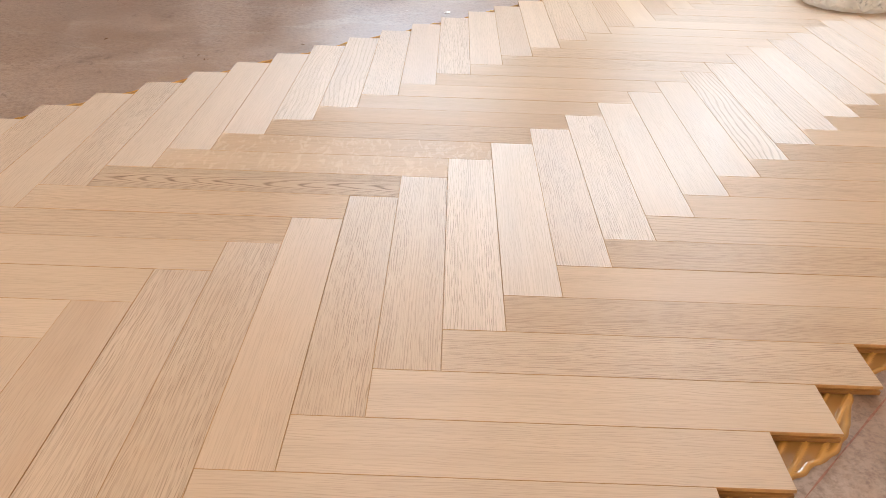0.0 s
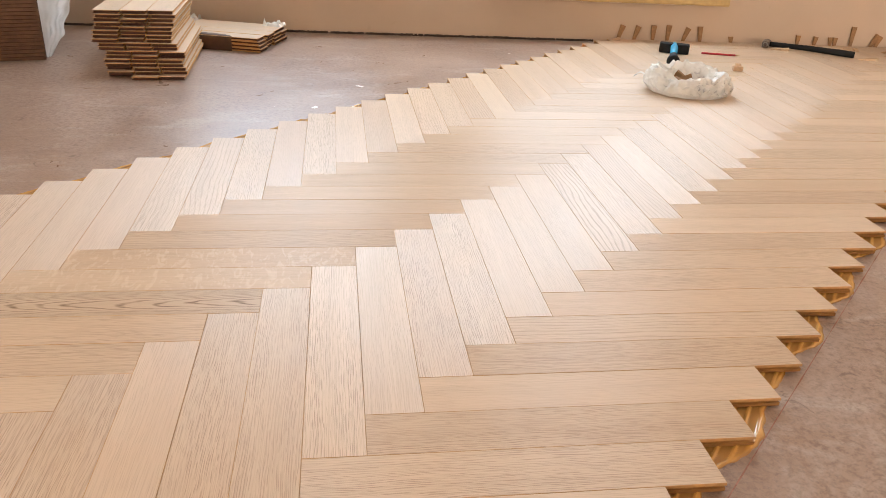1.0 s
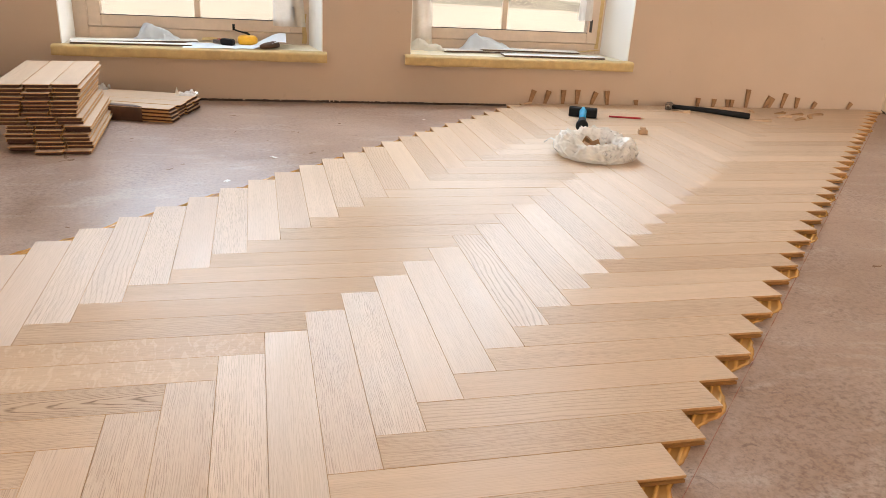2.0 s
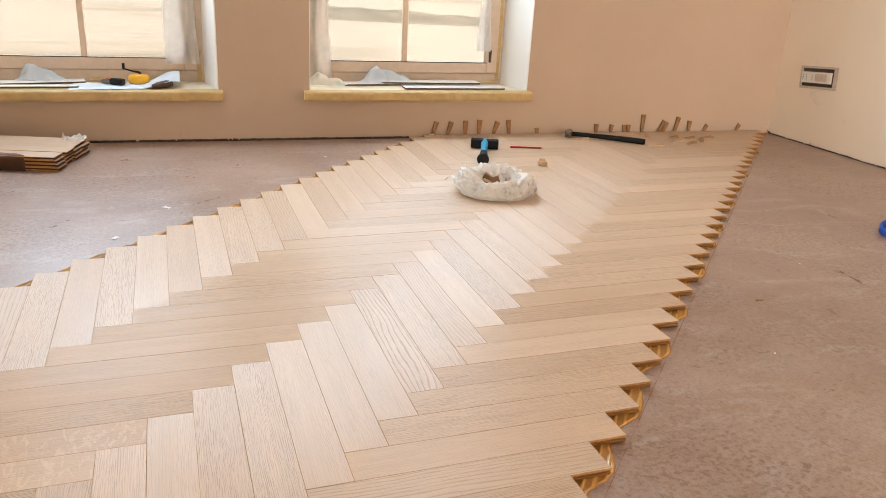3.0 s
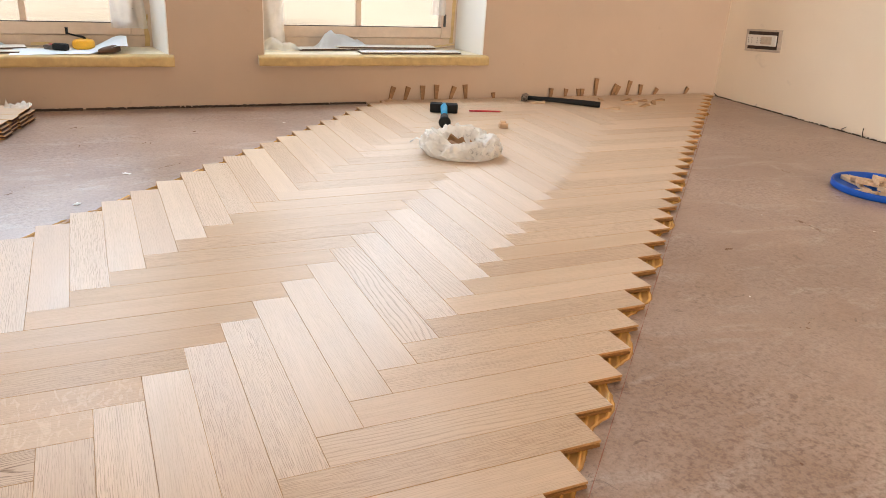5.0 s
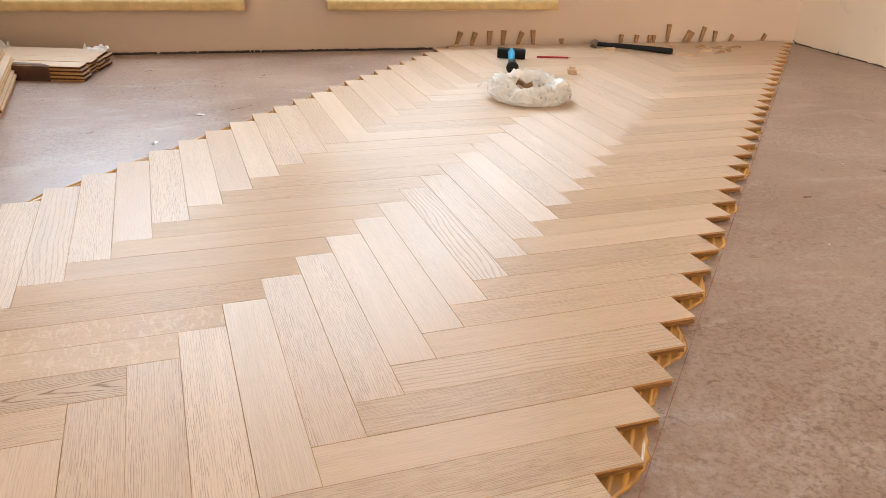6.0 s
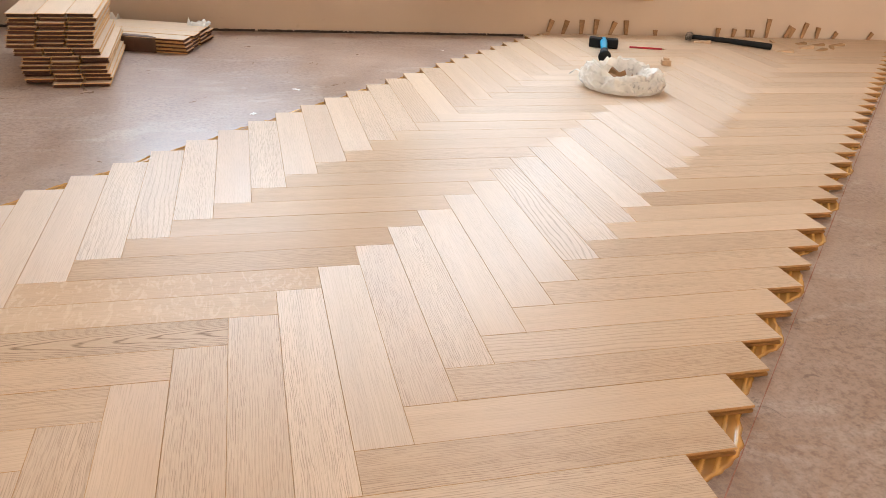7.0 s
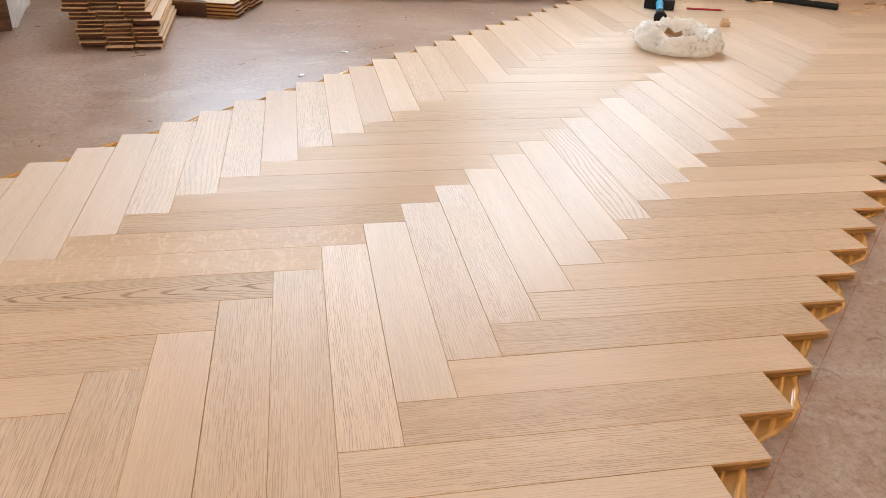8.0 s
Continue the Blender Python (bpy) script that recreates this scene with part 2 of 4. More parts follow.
RIM = simple("socket_grey", (0.56, 0.46, 0.37), 0.8, 0, 0.12, 45, 0.0008)
FLAKE = simple("white_flake", (0.85, 0.83, 0.80), 0.7, 0, 0.05, 50)
DARKCARD = simple("dark_wrap", (0.11, 0.055, 0.032), 0.5, 0, 0.3, 20)
BUNDLE = simple("bundled_backing", (0.12, 0.055, 0.026), 0.75, 0, 0.3, 30)


def adhesive_mat():
    m, nt, b = material("trowelled_adhesive")
    n = noise_of(nt, coords(nt), 30, 3)
    c = mixed(nt, spread(nt, n, 0.3, 0.7), (0.56, 0.28, 0.065), (0.68, 0.37, 0.11))
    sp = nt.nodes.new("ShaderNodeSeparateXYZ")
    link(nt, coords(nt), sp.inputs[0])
    # darker low in the bed, between the comb's ridges
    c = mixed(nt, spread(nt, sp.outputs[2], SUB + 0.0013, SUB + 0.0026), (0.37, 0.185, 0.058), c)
    link(nt, c, b.inputs["Base Color"])
    b.inputs["Roughness"].default_value = 0.13
    return m


GLUE = adhesive_mat()


def film_mat(name, col, clear, rough=0.25):
    """Thin polythene: part see-through, part milky."""
    m, nt, b = material(name)
    n = noise_of(nt, coords(nt), 22, 4, 0.6, 0.8)
    c = mixed(nt, spread(nt, n, 0.3, 0.7), tuple(v * 0.88 for v in col), col)
    link(nt, c, b.inputs["Base Color"])
    b.inputs["Roughness"].default_value = rough
    out = nt.nodes["Material Output"]
    tl = nt.nodes.new("ShaderNodeBsdfTranslucent")
    tl.inputs[0].default_value = (*col, 1)
    tp = nt.nodes.new("ShaderNodeBsdfTransparent")
    m1, m2 = nt.nodes.new("ShaderNodeMixShader"), nt.nodes.new("ShaderNodeMixShader")
    m1.inputs[0].default_value = 0.8
    link(nt, b.outputs[0], m1.inputs[1])
    link(nt, tl.outputs[0], m1.inputs[2])
    link(nt, spread(nt, n, 0.3, 0.7, clear * 0.88, min(1.0, clear * 1.12)), m2.inputs[0])
    link(nt, m1.outputs[0], m2.inputs[1])
    link(nt, tp.outputs[0], m2.inputs[2])
    link(nt, m2.outputs[0], out.inputs[0])
    return m


FILM = film_mat("window_film", (0.97, 0.97, 0.94), 0.36)
WRAP = film_mat("clear_wrap", (0.93, 0.91, 0.88), 0.34, 0.10)
TISSUE = film_mat("thin_tissue", (0.84, 0.88, 0.92), 0.02, 0.6)


def bag_mat():
    m, nt, b = material("printed_carrier_bag")
    co = coords(nt)
    n = noise_of(nt, co, 30, 3, 0.6, 1.6)
    n2 = noise_of(nt, co, 9, 3)
    c = mixed(nt, spread(nt, n2, 0.35, 0.7), (0.95, 0.92, 0.87), (0.88, 0.78, 0.69))
    sp = nt.nodes.new("ShaderNodeSeparateXYZ")
    link(nt, co, sp.inputs[0])
    low = spread(nt, sp.outputs[2], 0.028, 0.070, 1.0, 0.4)
    cloudy = noise_of(nt, co, 14, 2)
    ink = mixed(nt, spread(nt, cloudy, 0.45, 0.55), (0.06, 0.13, 0.06), (0.10, 0.09, 0.085))
    c = mixed(nt, calc(nt, "MULTIPLY", spread(nt, n, 0.54, 0.60, 0, 0.85), calc(nt, "MULTIPLY", low, spread(nt, n2, 0.53, 0.60))), c, ink)
    link(nt, c, b.inputs["Base Color"])
    b.inputs["Roughness"].default_value = 0.2
    cr = noise_of(nt, co, 34, 2, 0.5, 0.8)
    bump(nt, b, calc(nt, "ABSOLUTE", calc(nt, "SUBTRACT", cr, 0.5)), 0.4, 0.007)
    out = nt.nodes["Material Output"]
    tl = nt.nodes.new("ShaderNodeBsdfTranslucent")
    tl.inputs[0].default_value = (0.8, 0.76, 0.7, 1)
    mx = nt.nodes.new("ShaderNodeMixShader")
    mx.inputs[0].default_value = 0.4
    link(nt, b.outputs[0], mx.inputs[1])
    link(nt, tl.outputs[0], mx.inputs[2])
    tp = nt.nodes.new("ShaderNodeBsdfTransparent")
    thin = nt.nodes.new("ShaderNodeMixShader")
    link(nt, spread(nt, n2, 0.4, 0.65, 0.05, 0.25), thin.inputs[0])
    link(nt, mx.outputs[0], thin.inputs[1])
    link(nt, tp.outputs[0], thin.inputs[2])
    link(nt, thin.outputs[0], out.inputs[0])
    return m


BAG = bag_mat()


def glass_mat():
    m, nt, b = material("window_glass")
    out = nt.nodes["Material Output"]
    gl = nt.nodes.new("ShaderNodeBsdfGlossy")
    gl.inputs["Roughness"].default_value = 0.02
    tp = nt.nodes.new("ShaderNodeBsdfTransparent")
    tp.inputs[0].default_value = (0.94, 0.96, 0.95, 1)
    fr = nt.nodes.new("ShaderNodeFresnel")
    fr.inputs[0].default_value = 1.45
    mx = nt.nodes.new("ShaderNodeMixShader")
    link(nt, calc(nt, "MULTIPLY", fr.outputs[0], 0.4), mx.inputs[0])
    link(nt, tp.outputs[0], mx.inputs[1])
    link(nt, gl.outputs[0], mx.inputs[2])
    link(nt, mx.outputs[0], out.inputs[0])
    return m


GLASS = glass_mat()


def yard_mat():
    m, nt, b = material("sandy_yard")
    co = coords(nt)
    big = noise_of(nt, coords(nt, (0.10, 0.22, 1)), 1.0, 4, 0.55, 0.4)
    fine = noise_of(nt, co, 3.0, 5, 0.7)
    c = mixed(nt, spread(nt, fine, 0.35, 0.7), (0.215, 0.188, 0.145), (0.17, 0.147, 0.112))
    c = mixed(nt, spread(nt, big, 0.52, 0.60, 0, 0.9), c, (0.13, 0.11, 0.075))
    link(nt, c, b.inputs["Base Color"])
    b.inputs["Roughness"].default_value = 0.95
    bump(nt, b, fine, 0.5, 0.05)
    return m


YARD = yard_mat()
GRASS = simple("dull_grass", (0.098, 0.084, 0.056), 0.95, 0, 0.25, 1.2)
GRASS_GREEN = simple("fresh_grass", (0.085, 0.085, 0.032), 0.95, 0, 0.3, 2.0)
FENCE = simple("weathered_pale_boards", (0.30, 0.265, 0.215), 0.85, 0, 0.15, 4.0)
FARWALL = plaster("far_render", (0.62, 0.58, 0.52))
GARDENWALL = simple("garden_wall_brick", (0.36, 0.27, 0.21), 0.85, 0, 0.2, 5)
FARROOF = simple("far_roof_tiles", (0.30, 0.11, 0.06), 0.8, 0, 0.2, 6)

# ---------------------------------------------------------------- mesh helpers
def box(bm, x0, x1, y0, y1, z0, z1, mi=0, m=None, bevel=0.0):
    vs = [bm.verts.new((x, y, z)) for x in (x0, x1) for y in (y0, y1) for z in (z0, z1)]
    if m is not None:
        for v in vs:
            v.co = m @ v.co
    a = [(0, 1, 3, 2), (4, 6, 7, 5), (0, 4, 5, 1), (2, 3, 7, 6), (0, 2, 6, 4), (1, 5, 7, 3)]
    fs = [bm.faces.new([vs[i] for i in f]) for f in a]
    for f in fs:
        f.material_index = mi
    if bevel:
        es = {e for f in fs for e in f.edges}
        r = bmesh.ops.bevel(bm, geom=list(es), offset=bevel, segments=2, affect="EDGES", profile=0.5, material=-1)
        for f in r["faces"]:
            f.material_index = mi
    return fs


def mesh_of(name, bm, mats, smooth=False):
    me = bpy.data.meshes.new(name)
    bmesh.ops.recalc_face_normals(bm, faces=bm.faces[:])
    bm.to_mesh(me)
    bm.free()
    for m in mats if isinstance(mats, (list, tuple)) else [mats]:
        me.materials.append(m)
    if smooth:
        for p in me.polygons:
            p.use_smooth = True
    return me


def part(name, bm, mats, parent, label="", smooth=False, m=None):
    ob = new(name, mesh_of(name, bm, mats, smooth))
    ob.parent = parent
    if m is not None:
        ob.matrix_basis = m
    return tagged(ob, label=label)


def thing(name, m, label, category, group="", kind=""):
    ob = new(name)
    ob.empty_display_size = 0.05
    ob.matrix_basis = m
    return tagged(ob, label, category, group, kind)


def solid(name, bm, mats, label, category, m=None, smooth=False, group="", kind=""):
    ob = new(name, mesh_of(name, bm, mats, smooth))
    if m is not None:
        ob.matrix_basis = m
    return tagged(ob, label, category, group, kind)


def tube(bm, pts, radii, sides=14, mi=0, cap=True):
    """A round bar through pts with its own radius at each."""
    rings = []
    for n, p in enumerate(pts):
        p = Vector(p)
        d = (Vector(pts[min(n + 1, len(pts) - 1)]) - Vector(pts[max(n - 1, 0)])).normalized()
        u = d.cross((0, 0, 1))
        u = u.normalized() if u.length > 1e-4 else Vector((1, 0, 0))
        v = u.cross(d)
        rings.append([bm.verts.new(p + radii[n] * (math.cos(a) * u + math.sin(a) * v)) for a in (2 * math.pi * k / sides for k in range(sides))])
    for a, b2 in zip(rings, rings[1:]):
        for k in range(sides):
            f = bm.faces.new((a[k], a[(k + 1) % sides], b2[(k + 1) % sides], b2[k]))
            f.material_index, f.smooth = mi, True
    if cap:
        for r in (rings[0], rings[-1]):
            bm.faces.new(r).material_index = mi


def sheet(nx, ny, fn, mi=0, thick=0.0):
    """A grid sheet through fn(u, v), u and v from 0 to 1."""
    bm = bmesh.new()
    vs = [[bm.verts.new(fn(i / nx, j / ny)) for i in range(nx + 1)] for j in range(ny + 1)]
    for j in range(ny):
        for i in range(nx):
            f = bm.faces.new((vs[j][i], vs[j][i + 1], vs[j + 1][i + 1], vs[j + 1][i]))
            f.material_index, f.smooth = mi, True
    if thick:
        bmesh.ops.solidify(bm, geom=bm.faces[:], thickness=thick)
    return bm


def rough_noise(p, s, seed=0.0):
    return noise.noise(Vector(p) * s + Vector((seed, seed * 1.7, seed * 0.3)))


# ---------------------------------------------------------------- the room
WN = pose(0, 3.16, 0, 0, 0, -1.718)     # frame of the window wall: x along it, y outwards
XW, XE, YS, HC = -2.7, 3.72, -2.6, 2.75
OPEN = [(-0.91, 0.333), (0.786, 2.014)]
ZS, ZH, DEPTH = 0.197, 2.35, 0.40

bm = bmesh.new()
box(bm, XW - 0.3, XE + 0.3, YS - 0.3, 3.45, SUB - 0.3, SUB)
solid("floor", bm, SCREED, "bare grey-brown cement screed with stains and trowel marks", "floor", kind="structure")

bm = bmesh.new()
ex = [XW - 0.3, OPEN[0][0], OPEN[0][1], OPEN[1][0], OPEN[1][1], XE + 0.35]
box(bm, ex[0], ex[5], 0, DEPTH, -0.4, ZS)
box(bm, ex[0], ex[5], 0, DEPTH, ZH, HC)
for a, c in ((0, 1), (2, 3), (4, 5)):
    box(bm, ex[a], ex[c], 0, DEPTH, ZS, ZH)
solid("wall_north", bm, PLASTER_SHADED, "cream plastered wall with two low window openings", "wall", WN, kind="structure")
bm = bmesh.new()
box(bm, XE, XE + 0.3, YS - 0.3, 3.2, -0.39, HC - 0.01)
solid("wall_east", bm, PLASTER_LIT, "smooth cream plastered side wall", "wall", kind="structure")
bm = bmesh.new()
W0, W1, WZ = -2.3, -1.0, 2.3     # added doorways for fill light, in the walls that are never in view
box(bm, XW - 0.3, XW, YS - 0.3, W0, -0.4, HC)
box(bm, XW - 0.3, XW, W1, 3.25, -0.4, HC)
box(bm, XW - 0.3, XW, W0, W1, WZ, HC)
box(bm, XW - 0.3, XW, W0, W1, -0.4, SUB - 0.004)
solid("wall_west", bm, PLASTER_LIT, "plain cream plastered wall, unseen, with a doorway added for light", "wall", kind="structure")
bm = bmesh.new()
S0, S1 = 2.6, 3.55
box(bm, XW, S0, YS - 0.3, YS, -0.4, HC)
box(bm, S1, XE, YS - 0.3, YS, -0.4, HC)
box(bm, S0, S1, YS - 0.3, YS, WZ, HC)
box(bm, S0, S1, YS - 0.3, YS, -0.4, SUB - 0.004)
solid("wall_south", bm, PLASTER_LIT, "plain cream plastered wall, unseen, with a doorway added for light", "wall", kind="structure")
bm = bmesh.new()
box(bm, XW - 0.3, XE + 0.3, YS - 0.3, 3.8, HC, HC + 0.3)
solid("ceiling", bm, CEIL, "plain white ceiling", "ceiling", kind="structure")

# added unseen room: shapes its south window lamp's beam through the doorway
BX0, BX1, BY0, BY1 = 1.1, XE, -5.4, YS - 0.3
bm = bmesh.new()
box(bm, BX0 - 0.3, BX1 + 0.3, BY0 - 0.3, BY1 - 0.002, SUB - 0.3, SUB)
solid("floor_back_room", bm, SCREED, "bare grey-brown cement screed of the added unseen room", "floor", kind="structure")
bm = bmesh.new()
box(bm, BX0 - 0.3, BX1 + 0.3, BY0 - 0.3, BY1 - 0.002, HC, HC + 0.3)
solid("ceiling_back_room", bm, CEIL, "plain white ceiling of the added unseen room", "ceiling", kind="structure")
for nm, a, c in (("wall_back_room_west", BX0 - 0.3, BX0), ("wall_back_room_east", BX1, BX1 + 0.3)):
    bm = bmesh.new()
    box(bm, a, c, BY0, BY1 - 0.002, SUB, HC)
    solid(nm, bm, PLASTER_LIT, "cream plastered wall of the added unseen room", "wall", kind="structure")
bm = bmesh.new()
for a in ((BX0 - 0.3, 1.5, SUB, HC), (3.3, BX1 + 0.3, SUB, HC), (1.5, 3.3, SUB, 0.3), (1.5, 3.3, 2.35, HC)):
    box(bm, a[0], a[1], BY0 - 0.3, BY0, a[2], a[3])
solid("wall_back_room_south", bm, PLASTER_LIT, "cream plastered wall of the added unseen room with an opening for its lamp", "wall", kind="structure")

# ragged perimeter strips at the foot of the walls
def edge_strip(x0, x1, seed, high, thick, worn=0.05):
    rng = random.Random(seed)
    bm = bmesh.new()
    x = x0
    while x < x1:
        w = rng.uniform(0.004, 0.014)
        hgt = high * rng.uniform(0.8, 1.05) if rng.random() > worn + 0.5 * worn * noise.noise(Vector((x * 3, seed, 0))) else high * 0.3
        box(bm, x, min(x + w, x1), -thick * rng.uniform(0.6, 1.2), -0.0005, SUB - 0.002, SUB + hgt)
        x += w
    return bm


solid("perimeter_strip", edge_strip(-1.6, 1.33, 3, 0.011, 0.008), DARKSTRIP, "ragged dark foam strip along the wall base", "edge strip", WN, kind="structure")
solid("perimeter_strip", edge_strip(0.0, 6.2, 8, 0.0075, 0.004, 0.35), DARKSTRIP, "thin dark foam strip along the wall base", "edge strip", pose(XE, 3.03, 0, 0, 0, -90), kind="structure")

# ---------------------------------------------------------------- windows
def window(name, x0, x1, bars):
    w = thing(name, WN, "beige casement window with one upright glazing bar, letting in daylight", "window", kind="structure")
    y0, y1 = 0.27, 0.335
    z0, z1 = ZS - 0.003, ZH
    fw = 0.072
    for nm, (a, b2, c, d) in (("window_frame", (x0, x0 + fw, z0, z1)), ("window_frame", (x1 - fw - 0.02, x1, z0, z1)),
                              ("window_frame", (x0 + fw, x1 - fw - 0.02, z0, z0 + 0.103)), ("window_frame", (x0 + fw, x1 - fw - 0.02, z1 - 0.06, z1))):
        bm = bmesh.new()
        box(bm, a, b2, y0, y1, c, d, bevel=0.004)
        part(nm, bm, FRAME, w)
    sx0, sx1, sz0, sz1 = x0 + fw + 0.002, x1 - fw - 0.022, z0 + 0.105, z1 - 0.062
    sw = 0.064
    sash = part("sash", sash_mesh(sx0, sx1, sz0, sz1, sw, y0 - 0.012, y1 - 0.02), FRAME, w)
    gx0, gx1, gz0, gz1 = sx0 + sw, sx1 - sw, sz0 + sw - 0.005, sz1 - sw
    bm = bmesh.new()
    box(bm, bars - 0.014, bars + 0.014, y0 + 0.004, y0 + 0.03, gz0 - 0.002, gz1 + 0.002, bevel=0.003)
    part("glazing_bar", bm, FRAME, sash)
    for a, b2 in ((gx0, bars - 0.015), (bars + 0.015, gx1)):
        bm = bmesh.new()
        box(bm, a, b2, y0 + 0.013, y0 + 0.019, gz0, gz1)
        p = part("pane", bm, GLASS, sash, "clear glass pane")
        p.visible_shadow = False
    bm = bmesh.new()
    box(bm, gx0 - 0.001, gx1 + 0.001, y0 - 0.010, y0 - 0.004, gz0 - 0.004, gz0 + 0.003)
    part("gasket", bm, GASKET, sash, "thin dark rubber gasket")
    bm = bmesh.new()
    box(bm, sx1 - 0.052, sx1 - 0.038, y0 - 0.02, y0 - 0.008, gz0 + 0.005, gz0 + 0.075, bevel=0.003)
    part("hinge", bm, GASKET, sash, "black hinge cover")
    return w


def sash_mesh(x0, x1, z0, z1, w, y0, y1):
    bm = bmesh.new()
    box(bm, x0, x0 + w, y0, y1, z0, z1, bevel=0.005)
    box(bm, x1 - w, x1, y0, y1, z0, z1, bevel=0.005)
    box(bm, x0 + w, x1 - w, y0, y1, z0, z0 + w - 0.005, bevel=0.005)
    box(bm, x0 + w, x1 - w, y0, y1, z1 - w, z1, bevel=0.005)
    return bm


# freshly smoothed white linings on the sides of the window openings
LINING = plaster("white_lining_plaster", (0.84, 0.82, 0.78), 0.04)
for x0, x1 in OPEN:
    for a, c, splay in ((x0, x0 + 0.005, 0.0), (x1, x1 - 0.005, -0.055)):
        bm = bmesh.new()
        box(bm, a, c, 0.002, 0.2685, ZS + 0.0425, ZH - 0.002)
        for v in bm.verts:     # the side that catches the light is plastered at a slant
            if v.co.y > 0.2 and abs(v.co.x - c) < 0.001:
                v.co.x += splay
        solid("window_reveal", bm, LINING, "smooth white plaster lining of the window opening", "reveal", WN, kind="structure")

window("window_1", OPEN[0][0], OPEN[0][1], -0.300)
window("window_2", OPEN[1][0], OPEN[1][1], 1.363)


def sill(name, x0, x1, seed):
    s = thing(name, WN, "deep window sill wrapped in yellow masking tape", "window sill", kind="structure")
    bm = bmesh.new()
    box(bm, x0 + 0.03, x1 - 0.012, 0.0, 0.2695, ZS, ZS + 0.042)
    box(bm, x0, x1, -0.052, -0.0005, ZS - 0.006, ZS + 0.042, bevel=0.006)
    part("sill_board", bm, SILL, s)
    # the tape, slightly loose and wavy along the front edge
    rng = random.Random(seed)
    n = 60
    prof = [(0.012, 0.0445), (-0.036, 0.0450), (-0.0555, 0.040), (-0.0575, 0.018), (-0.0570, 0.001), (-0.053, -0.0045)]

    def f(u, v):
        k = v * (len(prof) - 1)
        i = min(int(k), len(prof) - 2)
        t = k - i
        y = prof[i][0] * (1 - t) + prof[i + 1][0] * t
        z = prof[i][1] * (1 - t) + prof[i + 1][1] * t
        x = x0 - 0.004 + u * (x1 - x0 + 0.008)
        wob = rough_noise((x, v * 0.2, seed), 9) * 0.004
        return (x, y - abs(wob) * (0.3 + v), ZS + z + (wob if v > 0.7 else wob * 0.15))

    part("masking_tape", sheet(n, 10, f), TAPE, s, "wrinkled yellow masking tape")
    return s


sill("window_sill", -0.94, 0.348, 1.0)
sill("window_sill", 0.757, 2.022, 2.0)


def hanging_film(name, x0, x1, z0, z1, y, seed, label):
    def f(u, v):
        z = z0 + v * (z1 - z0)
        flare = (1 - v) ** 6 * 0.03
        x = x0 + u * (x1 - x0) + rough_noise((u, z * 1.2, seed), 2.2) * 0.018
        return (x + (u - 0.5) * flare, y - 0.014 * math.sin(u * 9 + 2.5 * rough_noise((u, z, seed), 2.0)) - 0.03 * flare * 10 * u + rough_noise((u * 2, z * 3, seed), 3) * 0.012, z)
    return solid(name, sheet(16, 60, f), FILM, label, "plastic film", WN, True)


hanging_film("protective_film", 0.100, 0.240, 0.335, ZH - 0.02, 0.236, 3.1, "milky plastic film hanging loose beside the window frame")
hanging_film("protective_film", 0.79, 0.925, 0.27, ZH - 0.02, 0.232, 5.2, "milky plastic film hanging loose beside the window frame")
hanging_film("protective_film", 1.800, 1.850, 0.43, ZH - 0.02, 0.236, 7.7, "narrow strip of milky film stuck to the window frame")


def tape_strip(x, z0, z1, y, w):
    bm = sheet(2, 14, lambda u, v: (x + (u - 0.5) * w + 0.004 * math.sin(v * 7), y + 0.003 * math.sin(v * 11 + u), z0 + v * (z1 - z0)))
    solid("tape_strip", bm, TAPE, "strip of yellow masking tape on the frame", "tape", WN, True)


tape_strip(0.247, 0.245, 0.40, 0.262, 0.024)
tape_strip(1.925, 0.27, 1.2, 0.262, 0.022)

# ---------------------------------------------------------------- outside
bm = bmesh.new()
vs = [bm.verts.new(p) for p in ((-900, -900, -0.35), (900, -900, -0.35), (900, 900, -0.35), (-900, 900, -0.35))]
bm.faces.new(vs)
solid("ground", bm, YARD, "pale sandy yard with patches of dull grass", "ground", kind="structure")


def far_house(x, y, w, d, h, rz):
    hs = thing("house", pose(x, y, -0.35, 0, 0, rz), "distant pale rendered house with a red tiled roof", "house")
    bm = bmesh.new()
    box(bm, -w / 2, w / 2, -d / 2, d / 2, 0, h)
    part("wall", bm, FARWALL, hs)
    bm = bmesh.new()
    a = [bm.verts.new(p) for p in ((-w / 2 - .4, -d / 2 - .4, h), (w / 2 + .4, -d / 2 - .4, h), (w / 2 + .4, d / 2 + .4, h), (-w / 2 - .4, d / 2 + .4, h), (-w / 2 - .4, 0, h + d * .35), (w / 2 + .4, 0, h + d * .35))]
    for f in ((0, 1, 5, 4), (2, 3, 4, 5), (1, 2, 5), (3, 0, 4), (3, 2, 1, 0)):
        bm.faces.new([a[i] for i in f])
    part("roof", bm, FARROOF, hs, "red tiled roof")
    for k in range(3):
        bm = bmesh.new()
        wx = (k - 1) * w * 0.3
        box(bm, wx - 0.5, wx + 0.5, -d / 2 - 0.03, -d / 2 + 0.05, 1.0, 2.2)
        part("window", bm, GASKET, hs, "dark window")


far_house(9.5, 62, 13, 8, 3.2, 6)
far_house(-22, 70, 12, 8, 3.2, -8)


